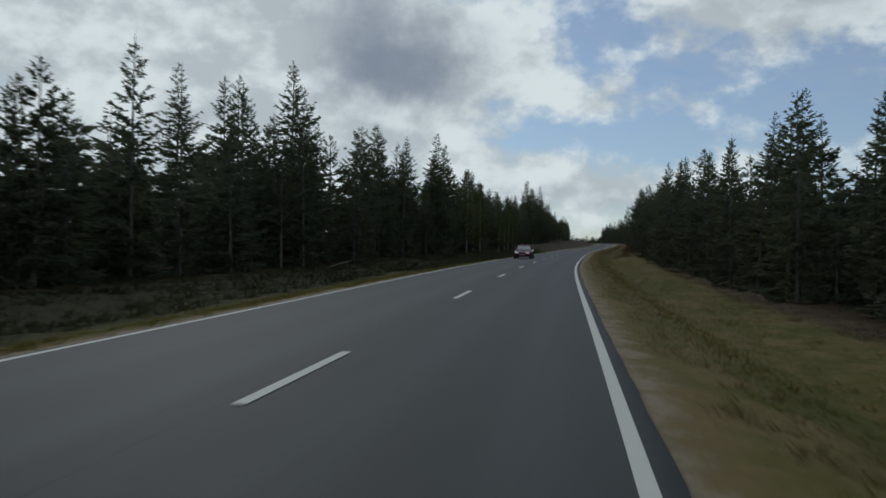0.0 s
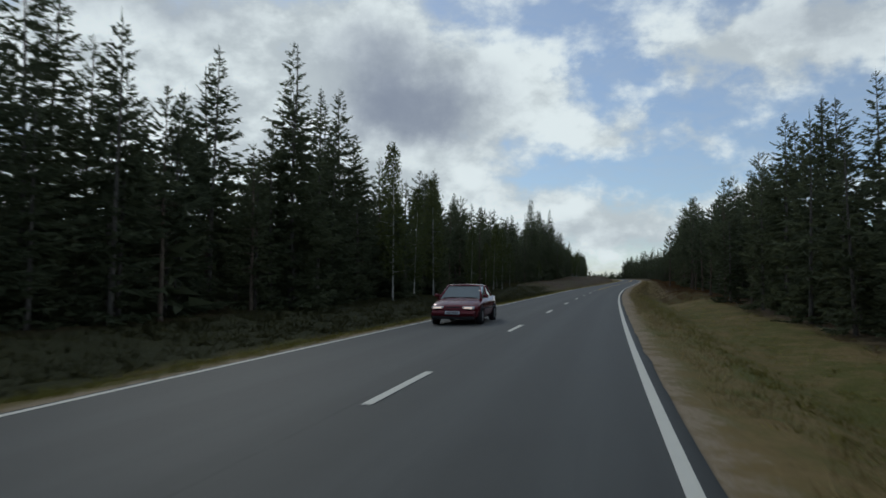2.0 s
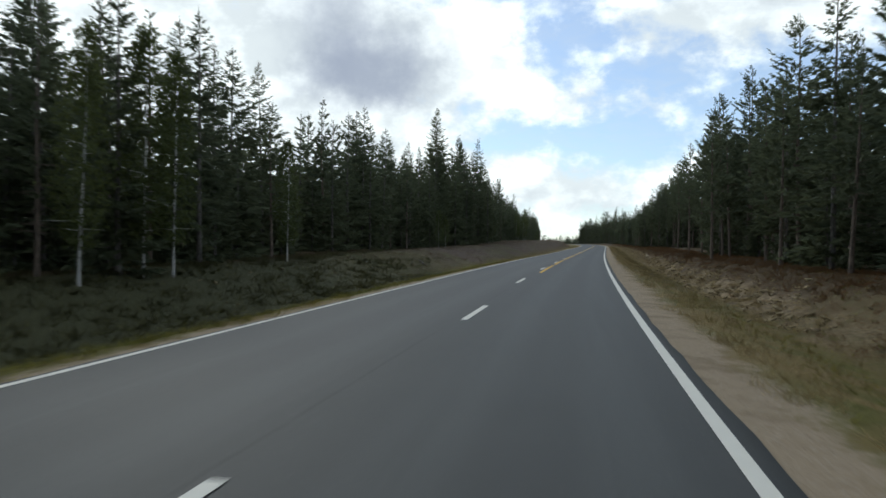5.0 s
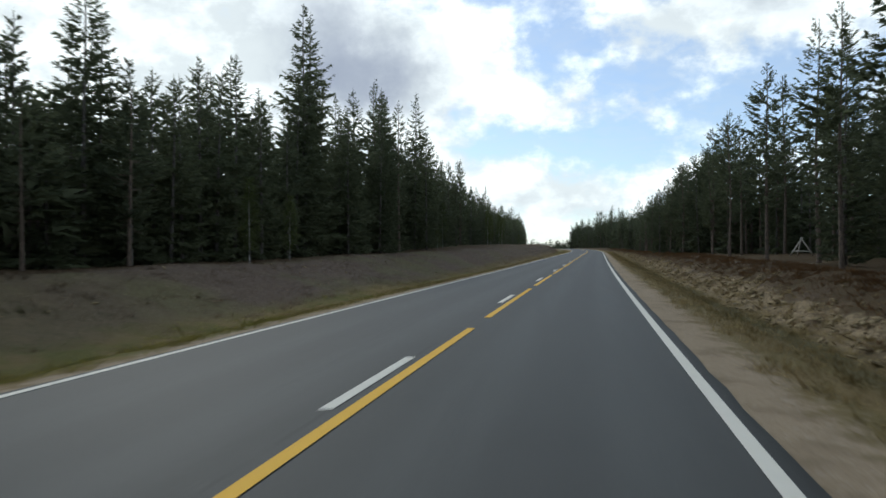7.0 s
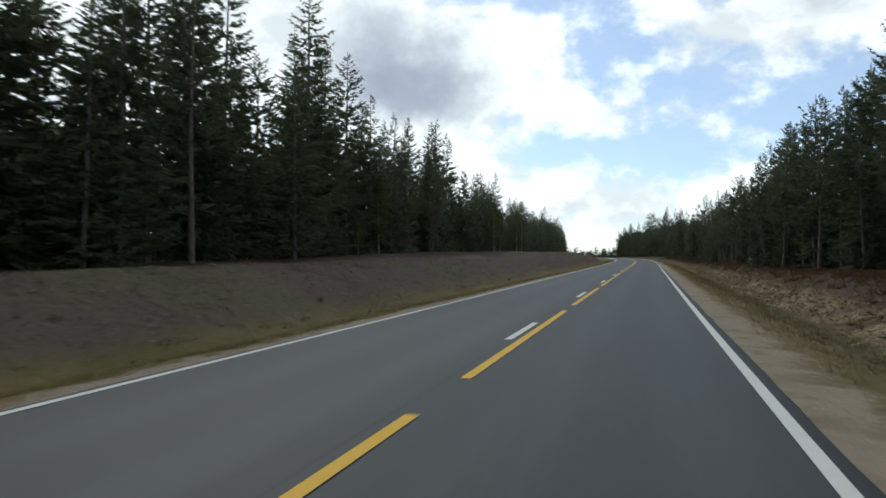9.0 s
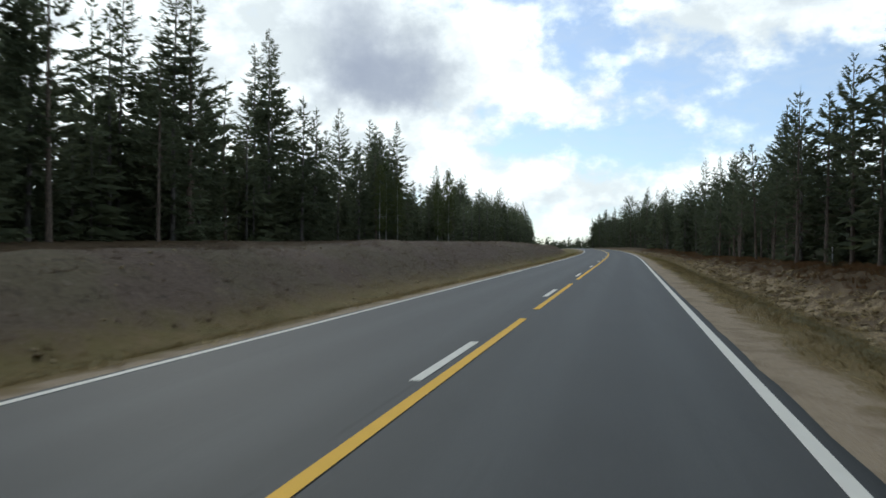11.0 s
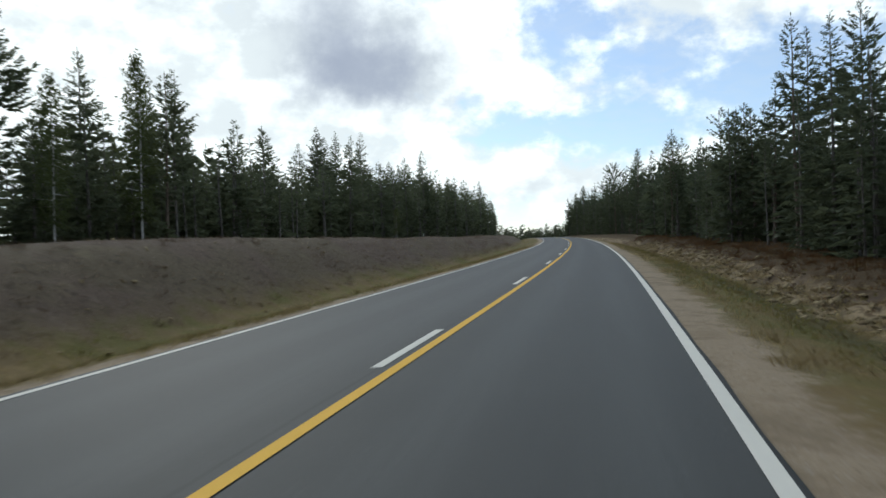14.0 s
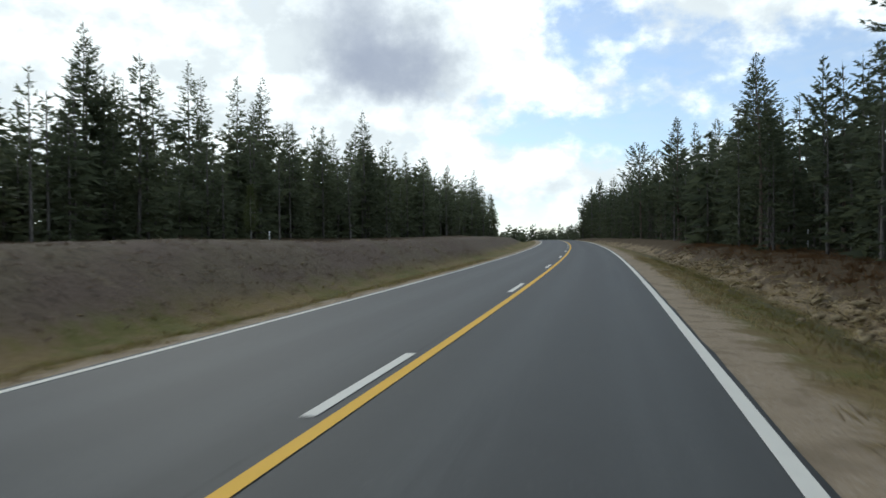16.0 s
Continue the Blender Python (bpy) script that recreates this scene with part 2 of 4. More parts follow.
def build_ground(w):
    p = pos(w)
    off = w.n("ShaderNodeAttribute", attribute_name="off").outputs["Fac"]
    along = w.n("ShaderNodeAttribute", attribute_name="along").outputs["Fac"]
    d = w.math("ABSOLUTE", off)
    on_right, on_left = w.math("GREATER_THAN", off, 0.0), w.math("LESS_THAN", off, 0.0)
    big, mid, fine, grit = w.noise(p, 0.22, 4.0), w.noise(p, 1.4, 5.0, 0.6), w.noise(p, 9.0, 4.0, 0.65), w.noise(p, 70.0, 3.0)
    sand = w.mix(grit, (0.19, 0.145, 0.095, 1), (0.43, 0.338, 0.228, 1))
    stones = w.noise(p, 28.0, 2.0)
    sand = w.mix(w.math("MULTIPLY", w.step(stones, 0.60, 0.68), 0.7), sand, (0.42, 0.37, 0.31, 1))
    sand = w.mix(w.math("MULTIPLY", w.step(stones, 0.38, 0.31), 0.6), sand, (0.10, 0.078, 0.052, 1))
    sand = w.mix(w.math("MULTIPLY", w.step(fine, 0.5, 0.75), 0.5), sand, (0.20, 0.150, 0.085, 1))
    sand = w.mix(w.math("MULTIPLY", w.step(mid, 0.46, 0.66), 0.5), sand, (0.15, 0.112, 0.068, 1))
    green = w.mix(fine, (0.056, 0.062, 0.012, 1), (0.140, 0.134, 0.032, 1))
    straw = w.mix(fine, (0.115, 0.080, 0.028, 1), (0.27, 0.192, 0.082, 1))
    grass = w.mix(w.step(w.math("ADD", w.math("MULTIPLY", big, 0.5), w.math("MULTIPLY", mid, 0.5)), 0.39, 0.61), green, straw)
    heath = w.mix(fine, (0.056, 0.042, 0.031, 1), (0.165, 0.120, 0.088, 1))
    heath = w.mix(w.math("MULTIPLY", w.step(mid, 0.58, 0.74), 0.6), heath, w.mix(fine, (0.12, 0.096, 0.055, 1), (0.25, 0.20, 0.125, 1)))
    heath = w.mix(w.math("MULTIPLY", w.step(grit, 0.62, 0.72), 0.7), heath, (0.30, 0.26, 0.21, 1))
    heath = w.mix(w.math("MULTIPLY", w.step(fine, 0.40, 0.28), 0.7), heath, (0.030, 0.022, 0.015, 1))
    lichen = w.mix(fine, (0.060, 0.058, 0.026, 1), (0.17, 0.155, 0.075, 1))
    heath = w.mix(w.math("MULTIPLY", w.step(big, 0.45, 0.62), w.math("MULTIPLY_ADD", w.step(along, 230.0, 290.0), -0.5, 0.8)), heath, lichen)
    tussock = w.noise(p, 3.2, 5.0, 0.6)
    heath = w.mix(w.math("MULTIPLY", w.step(tussock, 0.52, 0.66), 0.65), heath, w.mix(fine, (0.030, 0.022, 0.015, 1), (0.085, 0.062, 0.042, 1)))
    heath = w.mix(w.math("MULTIPLY", w.step(tussock, 0.40, 0.30), 0.5), heath, w.mix(fine, (0.12, 0.094, 0.068, 1), (0.25, 0.20, 0.15, 1)))
    floor_brown = w.mix(fine, (0.034, 0.025, 0.012, 1), (0.102, 0.066, 0.031, 1))
    edge = w.math("ADD", d, w.math("MULTIPLY", w.math("SUBTRACT", mid, 0.5), 1.5))
    edge = w.math("ADD", edge, w.math("MULTIPLY", w.math("SUBTRACT", fine, 0.5), 1.1))
    east = w.math("MULTIPLY", on_right, w.math("ADD", w.math("MULTIPLY_ADD", w.step(along, 84.0, 122.0), 0.55, -0.62), w.math("MULTIPLY", w.step(along, 230.0, 330.0), -0.08)))
    cut = w.step(along, 122.0, 165.0)
    open_left = w.step(along, 160.0, 200.0)
    bare = w.math("ADD", w.math("MULTIPLY", on_right, cut), w.math("MULTIPLY", on_left, open_left))
    rust = w.mix(fine, (0.052, 0.036, 0.019, 1), (0.150, 0.106, 0.058, 1))
    heath = w.mix(w.math("MULTIPLY", on_right, w.step(mid, 0.35, 0.60)), heath, rust)
    dull = w.mix(fine, (0.080, 0.060, 0.026, 1), (0.235, 0.168, 0.080, 1))
    wet = w.math("MULTIPLY", w.step(along, 300.0, 345.0), w.step(mid, 0.62, 0.48))
    grass = w.mix(w.math("MULTIPLY", w.math("SUBTRACT", w.step(w.math("MULTIPLY_ADD", on_left, -70.0, along), 120.0, 190.0), w.math("MULTIPLY", wet, 0.8)), 0.65), grass, dull)
    west = w.math("MULTIPLY", on_left, w.math("MULTIPLY_ADD", w.step(along, 150.0, 230.0), 0.22, 0.06))
    c = w.mix(w.step(w.math("SUBTRACT", w.math("SUBTRACT", edge, east), west), 4.05, 4.65), sand, grass)
    bank = w.math("MULTIPLY_ADD", on_left, -0.7, edge)
    c = w.mix(w.math("MULTIPLY", w.step(bank, 6.7, 8.2), bare), c, heath)
    # dwarf shrubs on the left, the forest's shade included in their dark colour
    shrubs = w.mix(fine, (0.027, 0.029, 0.013, 1), (0.080, 0.079, 0.036, 1))
    c = w.mix(w.math("MULTIPLY", w.math("MULTIPLY", w.step(w.math("MULTIPLY_ADD", w.step(along, 75.0, 110.0), 0.6, edge), 6.8, 8.0), w.math("SUBTRACT", 1.0, open_left)), on_left), c, shrubs)
    c = w.mix(w.math("MULTIPLY", w.math("MULTIPLY", w.step(edge, 10.8, 12.6), w.math("SUBTRACT", 1.0, cut)), on_right), c, heath)
    torn = w.noise(p, 0.45, 3.0)
    band = w.math("MULTIPLY", w.step(edge, 6.9, 7.5), w.step(edge, 9.2, 8.5))
    band = w.math("MULTIPLY", w.math("MULTIPLY", band, on_right), w.math("MULTIPLY", w.step(along, 140.0, 165.0), w.step(torn, 0.40, 0.50)))
    # dry tan turf; shadows in the gaps between clods are painted as dark spots
    turf = w.mix(w.step(fine, 0.36, 0.60), (0.085, 0.056, 0.031, 1), w.mix(grit, (0.24, 0.180, 0.100, 1), (0.48, 0.375, 0.225, 1)))
    near_wood = w.math("MULTIPLY", w.math("MULTIPLY", on_right, cut), 4.6)
    # ground turns darker brown towards the trees
    c = w.mix(w.step(w.math("ADD", edge, near_wood), 12.5, 14.6), c, floor_brown)
    # darker olive strip along the right ditch
    ditch_strip = w.math("MULTIPLY", w.math("MULTIPLY", w.step(edge, 5.3, 5.9), w.step(edge, 7.3, 6.7)), w.math("MULTIPLY", on_right, w.step(along, 150.0, 190.0)))
    c = w.mix(w.math("MULTIPLY", ditch_strip, 0.65), c, w.mix(fine, (0.046, 0.044, 0.018, 1), (0.115, 0.104, 0.044, 1)))
    c = w.mix(w.math("MULTIPLY", band, 0.9), c, turf)
    h = w.math("ADD", w.math("MULTIPLY_ADD", tussock, 0.8, fine), w.math("MULTIPLY", grit, 0.25))
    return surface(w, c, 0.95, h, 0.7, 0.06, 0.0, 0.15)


def build_paint(tint, worn):
    def build(w):
        p = pos(w)
        n, f = w.noise(p, 5.0, 6.0, 0.65), w.noise(p, 80.0, 3.0)
        c = w.mix(n, tuple(k * 0.82 for k in tint) + (1,), tint + (1,))
        c = w.mix(w.step(w.math("MULTIPLY_ADD", f, 0.5, w.math("MULTIPLY", n, 0.5)), 0.60, 0.72), c, worn + (1,))
        return surface(w, c, 0.7, f, 0.2, 0.004, 0.0, 0.2)
    return build


def build_needles(lo, hi):
    def build(w):
        r = w.n("ShaderNodeObjectInfo").outputs["Random"]
        isl = w.n("ShaderNodeNewGeometry").outputs["Random Per Island"]
        n = w.noise(pos(w), 0.8, 3.0)
        f = w.math("ADD", w.math("MULTIPLY", r, 0.35), w.math("ADD", w.math("MULTIPLY", isl, 0.35), w.math("MULTIPLY", n, 0.35)), clamp=True)
        c = w.mix(f, lo + (1,), hi + (1,))
        thin = w.n("ShaderNodeBsdfTranslucent", {"Color": c}).outputs[0]
        return w.n("ShaderNodeMixShader", {0: 0.45, 1: surface(w, c, 0.75, None, spec=0.2), 2: thin}).outputs[0]
    return build


def build_sward(lo, hi):
    """Thin blades: shaded with a mostly upright normal, as a sward is."""
    def build(w):
        isl = w.n("ShaderNodeNewGeometry").outputs["Random Per Island"]
        n, big = w.noise(pos(w), 1.2, 4.0), w.noise(pos(w), 0.25, 3.0)
        f = w.math("ADD", w.math("MULTIPLY", isl, 0.45), w.math("MULTIPLY", w.step(w.math("MULTIPLY_ADD", n, 0.5, w.math("MULTIPLY", big, 0.5)), 0.36, 0.64), 0.55), clamp=True)
        up = w.n("ShaderNodeCombineXYZ", {0: 0.0, 1: 0.0, 2: 1.0}).outputs[0]
        c = w.mix(f, lo + (1,), hi + (1,))
        front = w.n("ShaderNodeBsdfDiffuse", {"Color": c, "Roughness": 0.5, "Normal": up}).outputs[0]
        through_blade = w.n("ShaderNodeBsdfTranslucent", {"Color": c, "Normal": up}).outputs[0]
        return w.n("ShaderNodeAddShader", {0: front, 1: through_blade}).outputs[0]
    return build


def build_bark(lo, hi, patch=None):
    def build(w):
        v = w.n("ShaderNodeVectorMath", {0: pos(w), 1: (6.0, 6.0, 1.4)}, operation="MULTIPLY").outputs[0]
        n = w.noise(v, 3.0, 5.0, 0.65)
        c = w.mix(w.step(n, 0.3, 0.7), lo + (1,), hi + (1,))
        if patch:
            v2 = w.n("ShaderNodeVectorMath", {0: pos(w), 1: (2.0, 2.0, 9.0)}, operation="MULTIPLY").outputs[0]
            c = w.mix(w.step(w.noise(v2, 1.0, 3.0), 0.58, 0.66), c, patch + (1,))
        return surface(w, c, 0.9, n, 0.6, 0.02, 0.0, 0.2)
    return build


ASPHALT = material("asphalt", build_asphalt)
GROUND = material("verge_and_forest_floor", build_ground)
WHITE = material("white_road_paint", build_paint((0.74, 0.71, 0.615), (0.42, 0.41, 0.37)))
AMBER = material("yellow_road_paint", build_paint((0.82, 0.47, 0.045), (0.40, 0.25, 0.06)))
SPRUCE = material("spruce_needles", build_needles((0.055, 0.068, 0.042), (0.145, 0.163, 0.088)))
PINE = material("pine_needles", build_needles((0.055, 0.070, 0.045), (0.150, 0.168, 0.092)))
LEAF = material("birch_leaves", build_needles((0.045, 0.062, 0.022), (0.13, 0.145, 0.05)))
BARK = material("grey_bark", build_bark((0.055, 0.050, 0.045), (0.20, 0.18, 0.155)))
PINEBARK = material("pine_bark", build_bark((0.06, 0.050, 0.042), (0.20, 0.150, 0.112)))
BIRCHBARK = material("birch_bark", build_bark((0.32, 0.305, 0.28), (0.54, 0.52, 0.48), (0.05, 0.045, 0.04)))
BLADE = material("grass_blades", build_sward((0.080, 0.084, 0.018), (0.185, 0.155, 0.046)))
DULL = material("dull_grass_blades", build_sward((0.072, 0.060, 0.024), (0.180, 0.132, 0.062)))
HEATH = material("heather_twigs", build_sward((0.038, 0.028, 0.018), (0.125, 0.090, 0.058)))
RUST = material("rusty_bilberry_twigs", build_sward((0.046, 0.025, 0.012), (0.135, 0.076, 0.036)))
PALE = material("faded_heather", build_sward((0.085, 0.064, 0.047), (0.21, 0.162, 0.122)))
# shrub green darkened by the forest edge's shade
SHADED_SHRUB = material("shade_dark_dwarf_shrubs", build_sward((0.030, 0.031, 0.015), (0.092, 0.088, 0.042)))
STRAW = material("dry_straw", build_sward((0.16, 0.125, 0.058), (0.32, 0.255, 0.135)))


def build_turf(w):
    n, f = w.noise(pos(w), 3.0, 5.0, 0.6), w.noise(pos(w), 25.0, 4.0, 0.65)
    c = w.mix(f, (0.20, 0.155, 0.085, 1), (0.44, 0.352, 0.205, 1))
    # dark blotches paint the shadowed gaps between lumps
    c = w.mix(w.step(n, 0.50, 0.66), c, (0.115, 0.080, 0.045, 1))
    return surface(w, c, 0.95, f, 0.8, 0.03, 0.0, 0.1)


TURF = material("dry_turf", build_turf)


# ---------------------------------------------------------------- mesh helpers
def mesh(name, verts, faces, mat, smooth=False):
    me = bpy.data.meshes.new(name)
    me.from_pydata(np.asarray(verts, float).tolist(), [], faces if isinstance(faces, list) else np.asarray(faces).tolist())
    me.materials.append(mat)
    if smooth:
        me.polygons.foreach_set("use_smooth", [True] * len(me.polygons))
    me.update()
    return me


def tri_mesh(name, verts, tris, mat, slots=None):
    """A large mesh of triangles from arrays."""
    me = bpy.data.meshes.new(name)
    v, f = np.asarray(verts, np.float32), np.asarray(tris, np.int32)
    me.vertices.add(len(v))
    me.vertices.foreach_set("co", v.ravel())
    me.loops.add(f.size)
    me.loops.foreach_set("vertex_index", f.ravel())
    me.polygons.add(len(f))
    me.polygons.foreach_set("loop_start", np.arange(0, f.size, 3, dtype=np.int32))
    for m in (mat if isinstance(mat, (list, tuple)) else [mat]):
        me.materials.append(m)
    if slots is not None:
        me.polygons.foreach_set("material_index", np.asarray(slots, np.int32))
    me.update(calc_edges=True)
    return me


def part(name, me, parent, label=""):
    ob = new(name, me)
    ob.parent = parent
    return tagged(ob, label)


def strip(name, stations, offs, lift, mat, smooth=True):
    """A band along the road: stations times offsets, lift metres over the surface."""
    ss, uu = np.meshgrid(stations, offs, indexing="ij")
    v = lane(ss.ravel(), uu.ravel()) + (0, 0, lift)
    n = len(offs)
    f = [(i * n + j, i * n + j + 1, (i + 1) * n + j + 1, (i + 1) * n + j) for i in range(len(stations) - 1) for j in range(n - 1)]
    me = mesh(name, v, f, mat, smooth)
    return me, ss, uu


# ---------------------------------------------------------------- ground and road
def build_land():
    ss = np.r_[np.array([-900, -500, -250, -120]), np.arange(S0, 480, 1.0), np.arange(480, S1, 6.0), np.array([900, 1100, 1500, 2200])]
    half = np.r_[0, 2.5, 3.75, 4.0, 4.3, 4.6, 4.9, 5.2, 5.6, 6.0, 6.4, 6.8, 7.2, 7.6, 8.0, 8.5, 9.0, 9.5, 10, 10.6, 11.3, 12, 13, 14.5, 17, 20, 24, 30, 40, 55, 70, 120, 300, 900, 2500]
    uu = np.r_[-half[:0:-1], half]
    a, b = np.meshgrid(ss, uu, indexing="ij")
    v = place(a.ravel(), b.ravel())
    v[:, 1] += np.where(a.ravel() < S0, a.ravel() - S0, 0) + np.where(a.ravel() > S1, a.ravel() - S1, 0)
    rng = np.random.default_rng(3)
    d = np.abs(b.ravel())
    v[:, 2] += rng.normal(0, 1, len(v)) * (0.012 * (d > 4.4) + 0.020 * ease(d, 6, 8)) * (d < 60)
    n = len(uu)
    f = [(i * n + j, i * n + j + 1, (i + 1) * n + j + 1, (i + 1) * n + j) for i in range(len(ss) - 1) for j in range(n - 1)]
    me = mesh("ground", v, f, GROUND, True)
    for name, val in (("off", b), ("along", a)):
        me.attributes.new(name, "FLOAT", "POINT").data.foreach_set("value", val.ravel().astype(np.float32))
    return tagged(new("ground", me), "grassy verges, sandy shoulders and heathy forest floor", "ground", kind="structure")


ground = build_land()


def build_road():
    offs = np.r_[-(LEFT + 0.20), -(LEFT + 0.16), np.linspace(-LEFT, RIGHT, 15), RIGHT + 0.22, RIGHT + 0.26]
    st = np.arange(S0, 736, 1.0)
    me, ss, uu = strip("road", st, offs, 0.0, ASPHALT)
    n = len(offs)
    co = np.array([v.co[:] for v in me.vertices])
    co[::n, 2] -= 0.12
    co[n - 1::n, 2] -= 0.12
    # crumbled edges
    rng = np.random.default_rng(2)
    for c in (0, n - 2):
        shift = rng.normal(0, 0.013, len(st))
        co[c::n, 0] += shift
        co[c + 1::n, 0] += shift
    narrow = 0.09 * ease(st, 250, 330)
    co[n - 1::n, 0] -= narrow
    co[n - 2::n, 0] -= narrow
    me.vertices.foreach_set("co", co.ravel())
    me.attributes.new("off", "FLOAT", "POINT").data.foreach_set("value", uu.ravel().astype(np.float32))
    return tagged(new("road", me), "grey worn asphalt road with two lanes and painted lines", "road", kind="structure")


road = build_road()


def line(name, s0, s1, off, width, mat, label):
    st = np.arange(s0, s1, 2.0)
    st = np.r_[st, s1] if s1 - st[-1] > 0.2 else np.r_[st[:-1], s1]
    me, _, _ = strip(name, st, np.array([off - width / 2, off + width / 2]), 0.006, mat)
    return part(name, me, road, label)


line("edge_line", -30, 730, -LEFT, 0.12, WHITE, "solid white edge line")
line("edge_line", -30, 730, RIGHT, 0.135, WHITE, "solid white edge line")
for k in range(-1, 60):
    s = 12.0 * k
    line("lane_dash", s, s + 3.0, YELLOW - 0.24 if s > 150 else 0.0, 0.13, WHITE, "short white centre dash")
for k in range(13, 23):
    s = 12.0 * k + 8.2
    line("warning_dash", s, s + 10.1, YELLOW, 0.13, AMBER, "long yellow centre dash")
line("barrier_line", 285.2, 730, YELLOW, 0.13, AMBER, "solid yellow no-overtaking line")


# ---------------------------------------------------------------- trees
def spikes(base, tip, side, width):
    """Thin triangles: arrays of base points, tips and sideways directions."""
    a, b = base - side * width, base + side * width
    v = np.stack([a, b, tip], 1).reshape(-1, 3)
    return v


def unit(v):
    return v / (np.linalg.norm(v, axis=-1, keepdims=True) + 1e-9)


def crown(rng, height, kind, fine, coarse=1.0):
    """Boughs in loose whorls round the trunk, each a curved spine that carries many thin needle sprays; the outline is a pointed cone above and
    nearly a column below. fine: 1 for near trees, less for far ones; coarse: how much larger the sprays are."""
    if kind == "spruce":
        z0, rmax, gap, droop, lift, slope = 0.03 * height, 0.105 * height + 0.75, 0.28, -0.32, 0.34, rng.uniform(0.29, 0.42)
    elif kind == "old_pine":
        z0, rmax, gap, droop, lift, slope = 0.36 * height, 0.17 * height + 0.45, 0.34, 0.02, 0.30, 1.0
    else:
        z0, rmax, gap, droop, lift, slope = rng.uniform(0.18, 0.36) * height, 0.095 * height + 0.85, 0.36, -0.06, 0.36, rng.uniform(0.28, 0.56)
    nb = 6 if kind == "spruce" else 7
    whorl = np.arange(z0, height - 0.12, gap / fine ** 0.4)
    zs = np.repeat(whorl, nb) + rng.normal(0, 0.45, len(whorl) * nb) * gap
    zs = np.clip(zs, z0 * 0.9, height - 0.06)
    q = np.clip((zs - z0) / (height - z0), 0, 1)
    below = height - zs
    if kind == "old_pine":
        reach = rmax * np.sqrt(np.clip(1 - (1.7 * q - 0.72) ** 2, 0.02, 1)) * np.where((q * 7 % 1) < 0.35, 0.7, 1.0)
    else:
        reach = 0.06 + slope * below
        reach = reach * rmax / (reach ** 3 + rmax ** 3) ** (1 / 3) * (1.0 if kind == "spruce" else np.minimum(1, 0.5 + q * 2.4))
    az = rng.uniform(0, 2 * np.pi, len(zs))
    # uneven outline: some sides and heights grow further than others
    p1, p2, p3 = rng.uniform(0, 6.28, 3)
    lump = 0.90 + 0.12 * np.sin(zs * rng.uniform(1.0, 1.7) + p1) + 0.12 * np.sin(2 * az + zs * 0.9 + p2) + 0.10 * np.sin(3 * az - zs * 1.7 + p3)
    length = reach * lump * rng.uniform(0.60, 1.15, len(zs)) + 0.04
    keep = rng.random(len(zs)) > (0.05 if kind == "spruce" else 0.12)
    zs, q, length, az, below = zs[keep], q[keep], length[keep], az[keep], below[keep]
    n = len(zs)
    out = np.stack([np.cos(az), np.sin(az), 0 * az], -1)
    side = np.cross(out, (0, 0, 1.0))[:, None]
    top = np.exp(-below / 1.4)
    rise = droop + 0.45 * q ** 2 + 0.55 * top + rng.normal(0, 0.10, n)
    m = max(3, int(round((38 if kind == "spruce" else 36) * fine)))
    count = np.clip(np.round(m * (0.12 + 0.88 * length / length.max())).astype(int), 3, m)
    live = np.arange(m)[None] < count[:, None]
    t = rng.uniform(0.08 if kind == "spruce" else 0.20, 1.0, (n, m)) ** 0.72
    curve = rise[:, None] * t + lift * t ** 2.6
    b = np.stack([0 * t, 0 * t, zs[:, None] + length[:, None] * curve], -1) + out[:, None] * (length[:, None] * t)[..., None]
    b[..., 2] = np.maximum(b[..., 2], 0.05)
    sgn = rng.choice([-1.0, 1.0], (n, m, 1))
    spread = rng.uniform(0.15, 1.1, (n, m, 1))
    vert = rng.normal(-0.12 if kind == "spruce" else 0.12, 0.30, (n, m, 1)) + 0.5 * top[:, None, None]
    way = unit(out[:, None] * 0.85 + side * sgn * spread + np.array([0, 0, 1.0]) * vert)
    size = (0.09 + 0.21 * length[:, None] * (1.12 - 0.72 * t)) * rng.uniform(0.65, 1.35, (n, m)) * coarse
    size = np.minimum(size, 0.46 * coarse)
    tip = b + way * size[..., None]
    across = unit(np.cross(way, rng.normal(0, 1, (n, m, 3))))
    width = 0.010 + (0.155 + 0.025 * (coarse - 1)) * size[..., None]
    v = spikes(b[live], tip[live], across[live], width[live])
    # leader at the top
    k = 10
    zt = height - rng.uniform(0, 0.8, k)
    at = rng.uniform(0, 6.28, k)
    bt = np.stack([0 * zt, 0 * zt, zt], -1)
    tt = bt + np.stack([np.cos(at), np.sin(at), 1.2 + 0 * at], -1) * (0.05 + 0.12 * (height - zt))[:, None]
    tt[0] = (0, 0, height + 0.3)
    v2 = spikes(bt, tt, unit(np.cross(tt - bt, rng.normal(0, 1, (k, 3)))), np.full((k, 1), 0.025))
    v = np.concatenate([v, v2])
    return v, np.arange(len(v)).reshape(-1, 3)


